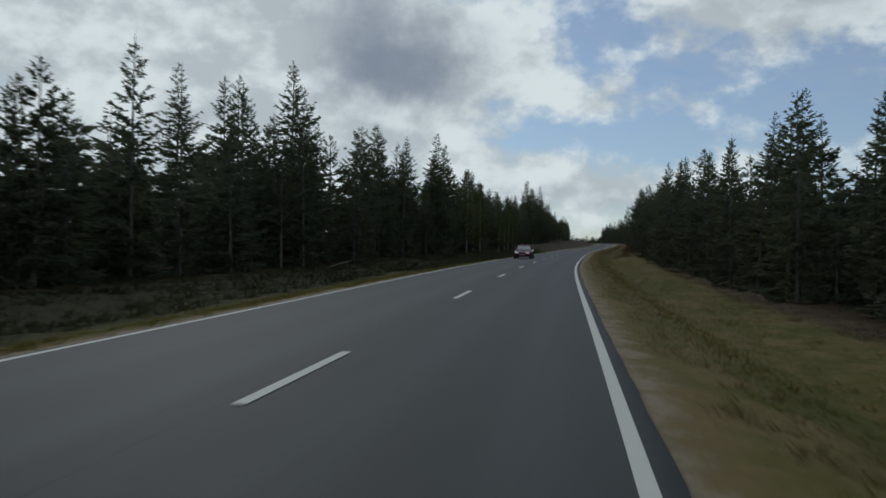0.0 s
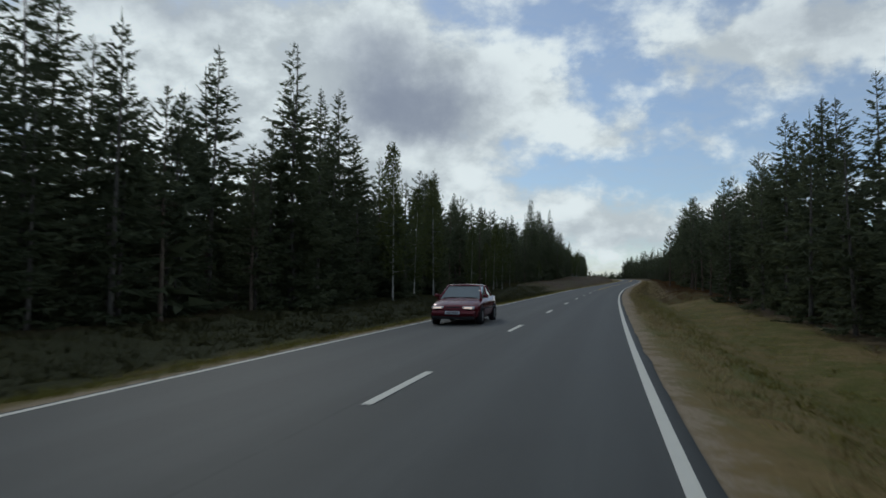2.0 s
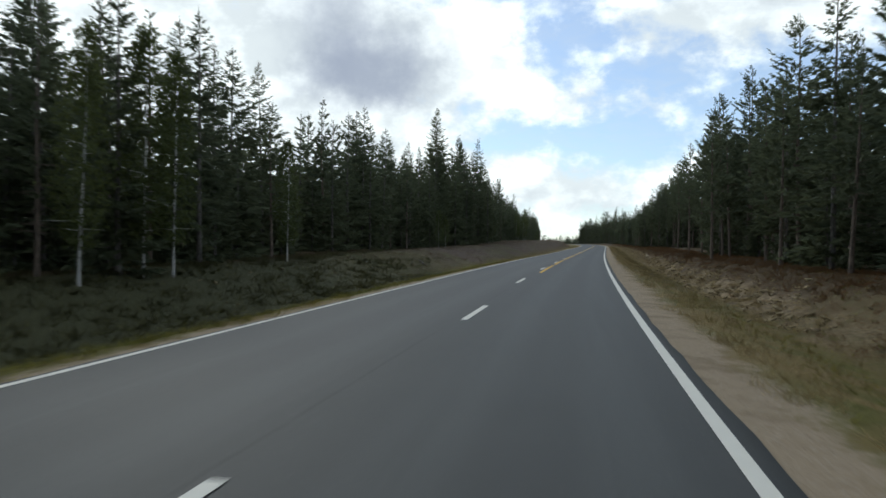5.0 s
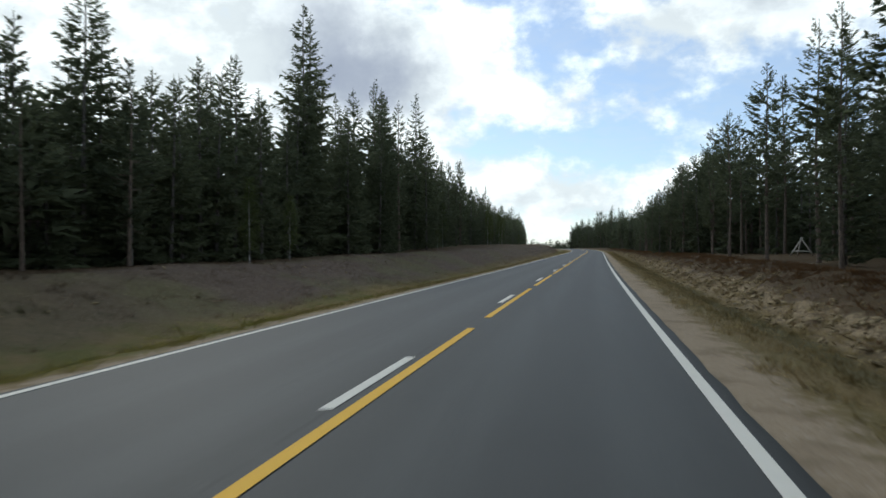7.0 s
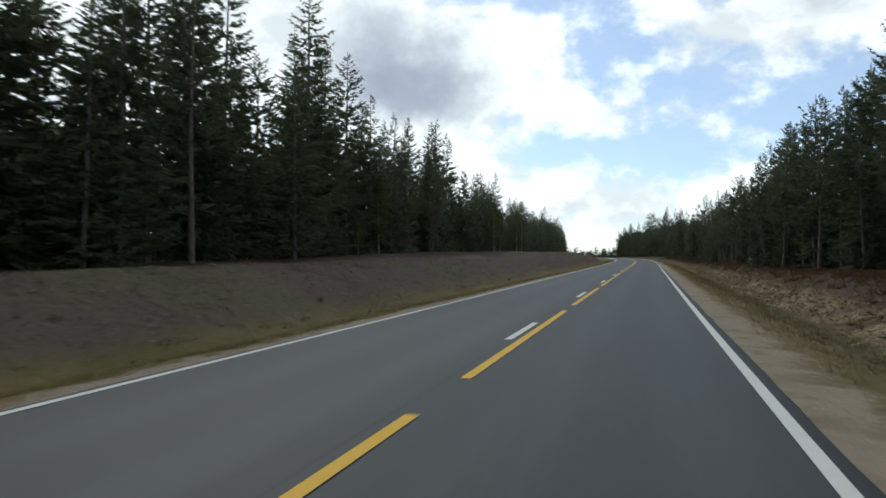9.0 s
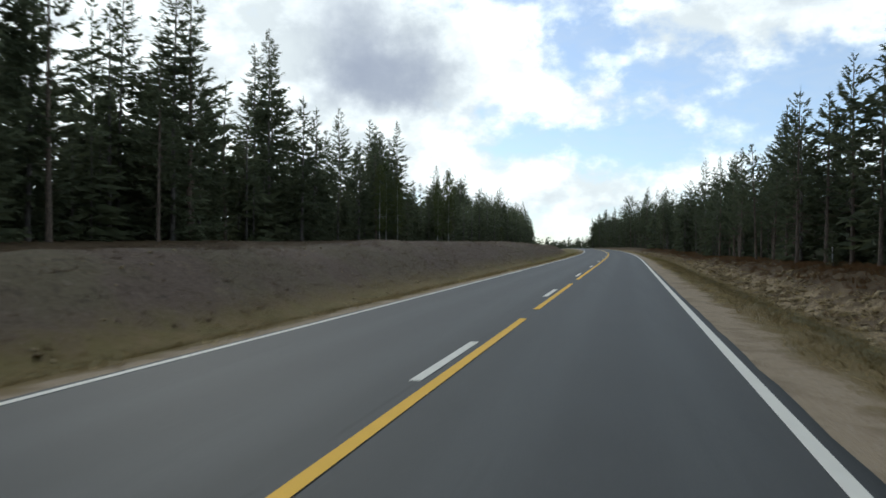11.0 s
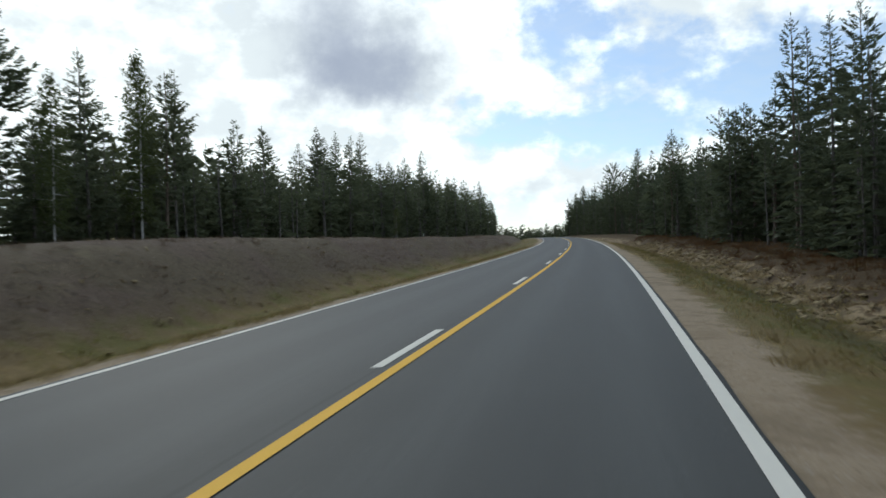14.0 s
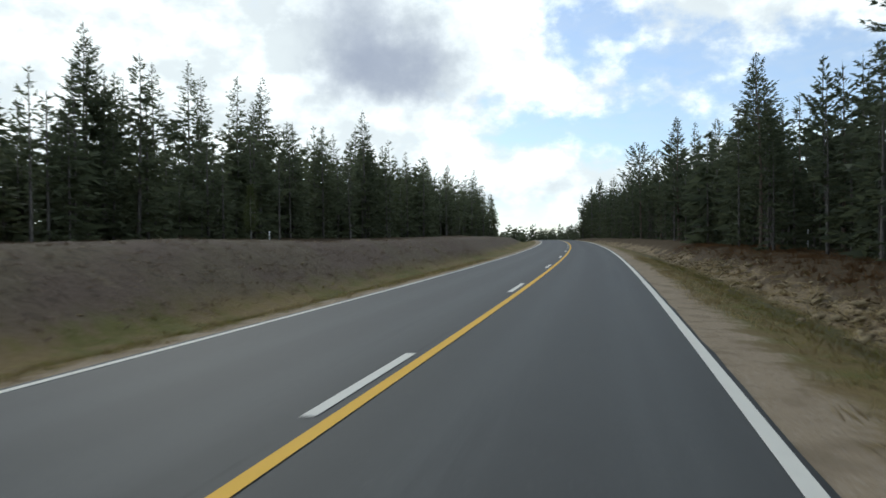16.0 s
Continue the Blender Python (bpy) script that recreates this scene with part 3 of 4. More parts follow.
def birch_crown(rng, height, detail):
    n = int(520 * detail)
    z = height * rng.uniform(0.16, 1.0, n)
    q = (z / height - 0.16) / 0.84
    r = (0.10 * height + 0.3) * np.sqrt(np.clip(1.02 - q, 0, 1)) * np.minimum(1, 0.4 + 2 * q) * np.sqrt(rng.uniform(0.02, 1, n))
    a = rng.uniform(0, 6.28, n)
    c = np.stack([r * np.cos(a), r * np.sin(a), z - 0.25 * r], -1)
    k = 5
    base = np.repeat(c, k, 0) + rng.normal(0, 0.12, (n * k, 3))
    way = unit(rng.normal(0, 1, (n * k, 3)) + (0, 0, -0.4))
    tip = base + way * rng.uniform(0.10, 0.22, (n * k, 1))
    v = spikes(base, tip, unit(np.cross(way, rng.normal(0, 1, (n * k, 3)))), np.full((n * k, 1), 0.05))
    return v, np.arange(len(v)).reshape(-1, 3)


def stem(rng, height, thick, sides=7, bare=0.0, twigs=0):
    """A tapered, slightly bent trunk, with dead stubs on its bare part."""
    zs = np.r_[-0.25, 0.0, 0.25, np.linspace(0.12, 1.0, 6) * height]
    rs = thick * np.r_[1.35, 1.25, 1.05, np.linspace(0.95, 0.12, 6)]
    bend = rng.normal(0, 0.012, 2)
    v, f = [], []
    for i, (z, r) in enumerate(zip(zs, rs)):
        a = np.arange(sides) / sides * 2 * np.pi
        cx, cy = bend * z * np.sin(z * 0.35)
        v += np.stack([cx + r * np.cos(a), cy + r * np.sin(a), 0 * a + z], -1).tolist()
        if i:
            for j in range(sides):
                p, q = (i - 1) * sides + j, (i - 1) * sides + (j + 1) % sides
                f += [(p, q, q + sides), (p, q + sides, p + sides)]
    v, f = np.array(v), np.array(f)
    if twigs:
        z = rng.uniform(0.15, 0.55, twigs) * height
        a = rng.uniform(0, 6.28, twigs)
        out = np.stack([np.cos(a), np.sin(a), rng.uniform(-0.4, 0.2, twigs)], -1)
        b = np.stack([0 * z, 0 * z, z], -1)
        tw = spikes(b, b + out * rng.uniform(0.3, 1.1, (twigs, 1)), np.tile((0, 0, 1.0), (twigs, 1)), np.full((twigs, 1), 0.018))
        f = np.concatenate([f, len(v) + np.arange(len(tw)).reshape(-1, 3)])
        v = np.concatenate([v, tw])
    return v, f


KINDS = {"spruce": (SPRUCE, BARK), "pine": (PINE, PINEBARK), "birch": (LEAF, BIRCHBARK), "old_pine": (PINE, PINEBARK)}
LABELS = {"spruce": "dark green spruce with drooping boughs down to the ground", "pine": "tall pine with a bare trunk and ragged crown",
          "birch": "slender birch with white bark and thin leaves",
          "old_pine": "old pine with a broad round crown above the others"}


def prototype(kind, seed, height, detail, coarse=1.0):
    rng = np.random.default_rng(seed)
    if kind == "birch":
        c, t = birch_crown(rng, height, detail), stem(rng, height, 0.030 + 0.0028 * height, 6, 0, 10)
    else:
        c = crown(rng, height, kind, detail, coarse)
        t = stem(rng, height, 0.035 + 0.0068 * height, 7 if detail > 0.8 else 4, 0, 26 if kind == "pine" and detail > 0.8 else 0)
    return c, t


PROTO = {}


def tree(kind, variant, s, u, height, lean=(0.0, 0.0)):
    """One tree standing on the ground; tall and low ones grow from different prototypes."""
    grown = 15.0 if height > 11.0 and kind != "birch" else 8.0
    fine = 0.88 if s < 400 else 0.55
    key = (kind, variant, grown, fine)
    if key not in PROTO:
        (cv, cf), (tv, tf) = prototype(kind, 40 + variant * 7 + len(kind) + int(grown), grown, fine, 1.22 if s < 400 else 1.4)
        leaves, bark = KINDS[kind]
        PROTO[key] = (tri_mesh("crown", cv, cf, leaves), tri_mesh("trunk", tv, tf, bark))
    crown_me, trunk_me = PROTO[key]
    base = new(kind + "_tree")
    tagged(base, LABELS[kind], "tree", "trees along the road")
    k = height / grown
    wide = k ** 0.75
    x, y, z = place(s, u)
    base.matrix_world = Matrix.Translation((x, y, z)) @ Euler((lean[0], lean[1], (s * 7.3 + u * 3.1) % 6.28)).to_matrix().to_4x4() @ Matrix.Diagonal((wide, wide, k, 1))
    part("trunk", trunk_me, base)
    part("crown", crown_me, base)
    return base


# tall trees of the skyline: metres along, metres off the middle line, height of the tip over the road
WEST_A = [
    (39.2, -15.3, 6.8), (39.4, -14.9, 7.4), (40.9, -14.9, 6.6), (45, -15.1, 9.6), (55, -15.1, 9.9), (57, -15.5, 9.1),
    (62, -14.7, 11.4), (62.5, -19.4, 12.4), (63.5, -17.4, 9.9), (64.3, -16.1, 13.6), (65, -18.1, 9.5), (65.6, -22, 13.2),
    (67.3, -26.8, 14.6), (68.8, -18.1, 12.1), (72.9, -14.2, 9.8), (74.5, -14.7, 10.9), (76.6, -15.7, 10.6), (78.3, -20, 11.9),
    (80.3, -14.8, 11.3), (84, -16.4, 12.6), (85.1, -13.8, 10.5), (85.7, -17.1, 13), (88, -17.4, 11.1), (88.1, -14, 8.9),
    (90.8, -15.3, 9.5), (91.2, -17.4, 9.5), (94.5, -13.7, 7.8), (95.1, -13.8, 6.9), (95.9, -16.8, 13.3), (97.4, -17.9, 12.8),
]
WEST_B = [
    (98.6, -13.5, 14), (98.8, -13.8, 11.4), (99.8, -16.7, 8.1), (100.3, -14.5, 11.8), (102.1, -13.7, 12.6), (103.8, -13.5, 11.2),
    (107.3, -14.6, 14), (108.4, -16, 13.1), (108.6, -13.7, 11.1), (112.4, -17.3, 10.9), (114.4, -13.1, 8.8), (116.2, -13.9, 9.4),
    (120.5, -17.9, 10.9), (121.9, -14.4, 9.8), (122.8, -16.1, 10.4), (124.3, -16.1, 10.2), (125.6, -12.9, 10.8), (126.5, -14.1, 10.5),
    (128.3, -13.8, 10.9), (132.5, -15.7, 12.3), (136.5, -16.4, 12.1), (137.7, -22.2, 13.9), (138, -18, 13.5), (140.1, -17, 12.4),
    (141.6, -17.5, 14.1), (141.7, -14.3, 10.9), (141.8, -14.8, 10.1), (144.4, -14.9, 9.8), (147.9, -15.4, 10.3), (148.5, -16.8, 11.3),
]
WEST_C = [
    (151.4, -12.7, 10.1), (152.3, -16.3, 10.2), (153.7, -18.1, 12.7), (156.7, -15.2, 10.7), (157.4, -13.4, 10.8), (158.8, -19.2, 11.8),
    (159.3, -19.2, 13), (159.4, -23.4, 14.3), (159.9, -15.9, 11.5), (163.5, -18.2, 11.2), (167.2, -17.4, 12.3), (168.1, -19.1, 12.9),
    (171, -17.4, 12.4), (175.3, -19, 10.8), (178.4, -16.4, 11.4), (179.3, -18.6, 10.7), (182.9, -19.7, 11.3), (187.1, -16.6, 12.6),
    (187.2, -19.3, 11.7), (191.6, -18.8, 12.5), (195.1, -19.7, 12), (196.8, -19.3, 10.4), (198.2, -20.8, 10.1), (199.4, -18.4, 12.9),
    (202, -19.6, 12.1), (205.4, -17.7, 9.9), (207.2, -17.8, 11), (208.6, -20.6, 10), (211.5, -18.2, 12.7), (212.3, -20.4, 11.8),
]
WEST_D = [
    (215.3, -22.9, 13.9), (215.3, -20.6, 13.7), (216.8, -19.3, 11.3), (218.2, -23.7, 13.8), (220.1, -18.2, 13.2), (221.8, -30.9, 14.4),
    (221.9, -18.5, 19.1), (224.4, -21.1, 12.7), (225.5, -19.6, 19.6), (226.2, -24.2, 14.3), (227.6, -20.6, 15.5), (229.1, -18.4, 12.2),
    (230.8, -22, 13), (234.8, -20.8, 13.6), (235.1, -19.3, 15.8), (237, -21.9, 15.9), (238.7, -21.5, 14.4), (240.2, -18.5, 16.3),
    (242.6, -22.1, 13.8), (243.2, -17.4, 16.2), (243.6, -20.1, 18.6), (246.5, -20.4, 18.2), (246.8, -20.2, 18.4), (250.8, -20.5, 13.8),
    (250.8, -16.4, 13.6), (252.7, -22.1, 19.6), (254.6, -21, 13.9), (258.2, -19.5, 20.4), (259.2, -19.2, 14.5), (263, -23.4, 13),
]
WEST_E = [
    (265.4, -20, 16.8), (268.8, -19.4, 14.2), (269.3, -20.4, 13.9), (273.5, -20.1, 13), (278.1, -21.2, 14.6), (279.8, -20, 14.4),
    (283, -24.1, 14.3), (287.5, -23.2, 15.1), (288.4, -20.6, 15.6), (289.2, -20.2, 15.8), (302.4, -22.7, 16.8), (304.4, -25, 16.4),
    (309.7, -22.4, 11), (311.8, -21.5, 10.2), (313.7, -28.7, 18.9), (320.9, -21.5, 11), (322.3, -21.8, 10.5), (324.1, -21.8, 12.8),
    (325.1, -23.5, 14.2), (330.2, -22.2, 14.9), (332.1, -25.2, 12.8), (334.7, -32.3, 13.9), (334.9, -26.3, 15.4), (344, -34.3, 19.4),
    (346.8, -22.4, 9.8), (349, -30, 16.6), (351.2, -21, 11), (358.1, -24.7, 13), (359.7, -32.9, 15.6), (362.8, -23.2, 9.2),
]
WEST_F = [
    (369.4, -34.4, 14.8), (370.9, -24.6, 11.1), (379.5, -36.2, 12.5), (384.8, -30.7, 13.2), (390.4, -23.6, 12), (390.7, -27.4, 14.1),
    (390.8, -27.2, 13.3), (393.6, -28.1, 11.8), (395.4, -38.8, 13.6), (396.3, -29.1, 12.5), (402, -30.2, 14.5), (404.5, -35.1, 14.3),
    (407.7, -30.7, 16), (412.7, -32.4, 15.9), (412.9, -24.1, 10.8), (417.9, -31.7, 16.9), (420.6, -31.1, 15), (421.3, -24.1, 12.3),
    (423.9, -31.5, 18.1), (424.8, -32.2, 16.8), (435.1, -23.7, 16), (438.1, -28.4, 14), (439.9, -35.4, 13.6), (440.5, -25.3, 15.5),
    (440.9, -30.7, 15.1), (444, -25.9, 14.4), (447.9, -28.8, 15.3), (451.3, -25.6, 14), (456.2, -30.9, 17.5), (486.1, -25.2, 15.3),
]
WEST_G = [
    (488.8, -21.4, 14.6), (492.2, -30.1, 18), (493.5, -26.2, 16.3), (494.8, -21.9, 15.4), (525.3, -19.3, 15), (534.8, -19.6, 18.2),
]
EAST_A = [
    (74, 14.3, 9.6), (74.7, 19.5, 13.3), (80.2, 18.9, 12.6), (81.4, 13.9, 9.4), (99, 16, 12.2), (101, 19.4, 11.2),
    (103.2, 17.2, 12.4), (107.4, 15.3, 11.8), (108, 17.5, 13.2), (109.2, 14.8, 12.3), (111.8, 15.6, 12.9), (113.1, 13.6, 12.3),
    (115.8, 15.4, 11.2), (118.6, 13.8, 10), (119.9, 15.8, 13.1), (123.9, 13.4, 9.7), (124.3, 15.8, 10.9), (128, 14.8, 12.4),
    (131.1, 15.9, 10.8), (133.7, 12.7, 11), (135.3, 16, 10.9), (138.1, 15, 10.6), (139.1, 13.5, 9.9), (143, 16.5, 12.1),
    (143.6, 15, 12.5), (147.7, 16.2, 11.2), (151.9, 13.2, 10.1), (152.1, 15.6, 12.1), (152.9, 11.5, 10), (155, 16.6, 12.5),
]
EAST_B = [
    (158.2, 15.1, 11.5), (162, 15.4, 12.3), (163.5, 12.3, 12.5), (165.8, 16.1, 12.8), (166, 13.8, 10.7), (170.4, 12.8, 13.2),
    (173.7, 13, 11.1), (176.2, 16.2, 12.3), (177.2, 14.3, 12.3), (180, 10, 9.7), (180.8, 13.9, 11.8), (185, 14.3, 11.8),
    (185.8, 20.6, 16.3), (192, 12.4, 11.9), (196.6, 14.6, 11.1), (197.2, 13.2, 14.5), (199.8, 14.3, 12.8), (203.2, 16.8, 12.7),
    (204.6, 13.7, 15), (207.3, 22, 13.1), (209.7, 13.3, 12.7), (210.4, 19.3, 12.5), (214.7, 25, 13.2), (217.8, 22.8, 13.7),
    (221.9, 15.8, 15.5), (222.3, 24.8, 15.2), (225.9, 23.4, 13.6), (227.5, 14, 14.3), (230, 24.2, 12.8), (233.1, 23.6, 13.2),
]
EAST_C = [
    (237.1, 25.5, 15.5), (240.7, 25.8, 12.6), (241.3, 13.9, 13.6), (243.8, 23.7, 14.3), (243.9, 19.1, 17.1), (246.8, 19.3, 13.6),
    (247.6, 16.1, 14.1), (250.8, 18.5, 14.4), (253.1, 15.8, 14.5), (254, 18.2, 13.4), (257.3, 17.4, 14.5), (261.2, 17, 16.3),
    (261.3, 15.4, 15.1), (265.2, 16.4, 13.9), (267.3, 15.8, 13.6), (268.2, 12.9, 12), (269.1, 16.2, 13.5), (273.6, 16.8, 13),
    (275.6, 16.4, 14.2), (276.4, 13.5, 11.3), (277.8, 16.8, 13.8), (279.4, 11, 9.6), (282.3, 16.3, 14.7), (284.8, 18.8, 15.5),
    (286.8, 16.4, 15), (287.8, 12.8, 11.9), (290.6, 15.1, 14.2), (293.3, 15.6, 14.5), (294.8, 15.5, 14.4), (298.1, 16.6, 14.4),
]
EAST_D = [
    (312.6, 13.1, 11.4), (319, 14.2, 12), (333, 17.9, 12.6), (338.1, 14.1, 11.7), (343.9, 17.8, 12.5), (345.7, 14.4, 11.4),
    (354.2, 13.4, 11.6), (359.2, 13.1, 13), (360.7, 17.1, 13.8), (367.5, 16.2, 14.4), (369.4, 13.1, 9.5), (384.5, 16, 12.4),
    (389, 19.1, 13.1), (389.5, 14.8, 12.9), (395, 14.5, 9.9), (398.2, 14.6, 11), (398.6, 11.3, 11.7), (406.1, 12.6, 13.3),
    (406.2, 12.6, 12.4), (408, 16.1, 10.7), (411.8, 14.8, 12.9), (414.5, 16.7, 11.7), (432.7, 15.5, 13), (440.1, 12.6, 14.4),
    (441, 16.9, 14.3), (443.9, 13.2, 15.3), (445.9, 17.2, 12.9), (453.5, 17, 16), (453.8, 13.9, 14.7), (455, 12.7, 12.8),
]
EAST_E = [
    (459, 15.3, 17.2), (470, 12, 15.3), (477.3, 12.7, 15.2), (534.3, 15.4, 16),
]


# single trees in front of the others: kind, metres along, metres off, height of the tip over the road
EDGE_WEST_A = [
    ("pine", 74, -17, 10.1), ("birch", 112, -12.3, 11), ("spruce", 114.6, -13.2, 8.5), ("pine", 117, -15.2, 11.1), ("birch", 118, -12.5, 8.7),
    ("birch", 124, -12.5, 10.3), ("birch", 131.8, -10.8, 6.5), ("birch", 142.4, -11.4, 5.5), ("birch", 148.4, -11.7, 7.5), ("spruce", 184, -17, 11.5),
    ("spruce", 188, -17.6, 12.6), ("spruce", 190.6, -17, 11.7), ("spruce", 200.8, -17.2, 8.3), ("spruce", 203.4, -17, 9.3), ("spruce", 205, -19, 10.2),
    ("spruce", 208, -17.4, 10.9), ("spruce", 212.4, -17, 10.3), ("spruce", 214.6, -18, 10.5), ("spruce", 222, -18.4, 14.2), ("spruce", 230.5, -18.2, 13),
    ("spruce", 239, -17.6, 12.5), ("spruce", 255.5, -19, 12.4), ("spruce", 258, -20, 13.5), ("spruce", 259.6, -21.8, 14.1), ("spruce", 262, -22, 16),
    ("spruce", 264.5, -21.5, 17), ("spruce", 304, -21, 12.2), ("spruce", 308, -22, 12.1),
]
EDGE_WEST_B = [
    ("spruce", 319, -22.6, 10.7), ("spruce", 322, -22, 10.8), ("spruce", 324.6, -22.6, 12.6), ("spruce", 328, -22.6, 12.7),
]
EDGE_EAST_A = [
    ("pine", 120, 13.5, 10), ("pine", 187, 13.6, 13.8), ("pine", 191.5, 14.6, 15.5), ("pine", 194, 12.8, 14), ("spruce", 216, 15.4, 12.8),
    ("spruce", 222, 21.5, 13), ("pine", 225, 21, 14), ("spruce", 229.5, 21.8, 12.5), ("pine", 233.5, 21.4, 13.5), ("pine", 238, 21.4, 14),
    ("spruce", 240.5, 22.5, 12.5), ("spruce", 252.5, 21, 12), ("pine", 258.5, 15, 12.5), ("spruce", 262, 19, 11.5), ("spruce", 272, 10.9, 1.8),
    ("spruce", 272, 17, 11), ("spruce", 290, 10.4, 2), ("pine", 364, 13, 10), ("pine", 374, 13, 10.2),
]


def inner(s, side):
    """Where the forest begins, in metres off the middle line."""
    pts = [(-60, 14.5), (60, 13.5), (100, 12.2), (160, 13.0), (215, 16.5), (260, 18.0), (340, 21.0), (420, 22.5), (480, 20.0), (560, 15), (780, 12)] if side < 0 else \
          [(-60, 13.5), (60, 13.0), (120, 11.4), (196, 11.2), (208, 17.0), (216, 20.5), (243, 20.5), (252, 13.0), (280, 11.2), (480, 11.0), (560, 10), (780, 10)]
    a = np.array(pts, float)
    return float(np.interp(s, a[:, 0], a[:, 1]))


def canopy(s, side):
    """Height of the closed canopy over the road."""
    pts = [(20, 8.8), (40, 7.9), (60, 9.0), (80, 10.2), (160, 10.2), (180, 9.6), (200, 9.1), (220, 12.5), (240, 13), (280, 13), (300, 12), (310, 10.8), (330, 11.4), (340, 9.3), (380, 9.8), (420, 11), (440, 12.5), (560, 13)] if side < 0 else \
          [(20, 10), (60, 9), (70, 8.2), (90, 9.5), (110, 10.5), (130, 9.3), (150, 10), (180, 11.5), (220, 12.5), (260, 12), (300, 11.5), (320, 8.6), (340, 10.2), (370, 9.7), (400, 9.5), (420, 11), (440, 12.4), (560, 12.4)]
    a = np.array(pts, float)
    return float(np.interp(s, a[:, 0], a[:, 1]))


def skyline():
    rng = random.Random(5)
    taken = []
    for s, u, top in WEST_A + WEST_B + WEST_C + WEST_D + WEST_E + WEST_F + WEST_G + EAST_A + EAST_B + EAST_C + EAST_D + EAST_E:
        over = float(ground_z(s, u))
        kind = "pine" if (u > 0 and s > 120 and rng.random() < 0.7) or (u < 0 and rng.random() < 0.16) else "spruce"
        if s == 470:
            kind = "old_pine"
        if u > 0 and 195 < s < 262:
            kind = "pine"
        tree(kind, rng.randrange(5), s, u, top - over, (rng.gauss(0, 0.01), rng.gauss(0, 0.01)))
        taken.append((s, u))
    for k, (kind, s, u, top) in enumerate(EDGE_WEST_A + EDGE_WEST_B + EDGE_EAST_A):
        tree(kind, k % (3 if kind == "birch" else 5), s, u, top - float(ground_z(s, u)), (rng.gauss(0, 0.015), rng.gauss(0, 0.015)))
        taken.append((s, u))
    return taken


def front_rows(taken):
    """Lower trees that fill the edge of the forest between the tall ones."""
    rng = random.Random(11)
    for side in (-1, 1):
        s = 10.0
        while s < 345:
            u = side * (inner(s, side) + rng.uniform(0.2, 4.5) ** 1.0)
            if not any(abs(s - a) < 1.3 and abs(u - b) < 1.3 for a, b in taken):
                kind = "pine" if rng.random() < ((0.85 if s > 280 else 0.6) if side > 0 and s > 120 else 0.18) else "spruce"
                tall = canopy(s, side) * rng.uniform(0.70, 1.0) - float(ground_z(s, u))
                tree(kind, rng.randrange(5), s, u, tall, (rng.gauss(0, 0.02), rng.gauss(0, 0.02)))
            s += rng.uniform(1.3, 2.8)


taken = skyline()
front_rows(taken)

# birches at the forest edge
for s, u, tall in [(151.6, -11.9, 8.0), (152.5, -11.4, 7.5), (163.7, -12.4, 6.0),
                   (212.0, -15.0, 3.8), (206.0, -14.4, 4.2), (268.2, -18.4, 6.0), (263.3, -18.0, 2.6), (318.0, -20.0, 7.0), (321.0, -20.4, 7.5), (324.0, -20.2, 6.5), (342.6, -20.8, 7.6),
                   (348.7, -20.8, 9.8), (452.0, -24.5, 9.0), (456.0, -24.2, 9.5), (397.0, -20.0, 3.6), (459.5, -23.8, 6.0)]:
    tree("birch", int(s) % 3, s, u, tall)


def gather(name, protos, spots, mats, label):
    """Many plants in one mesh. protos: lists of (verts, tris, slot); spots: (prototype, s, u, height)."""
    rng = np.random.default_rng(len(spots))
    vs, fs, ms, n = [], [], [], 0
    for which, s, u, h in spots:
        k, a = h / 10, rng.uniform(0, 6.28)
        rot = np.array([[np.cos(a), -np.sin(a), 0], [np.sin(a), np.cos(a), 0], [0, 0, 1]])
        base = place(s, u)
        for v, f, m in protos[which]:
            vs.append(((v * (k ** 0.75, k ** 0.75, k)) @ rot.T) + base)
            fs.append(f + n)
            ms.append(np.full(len(f), m))
            n += len(v)
    me = tri_mesh(name, np.concatenate(vs), np.concatenate(fs), mats, np.concatenate(ms))
    return tagged(new(name, me), label, "forest", kind="stuff")


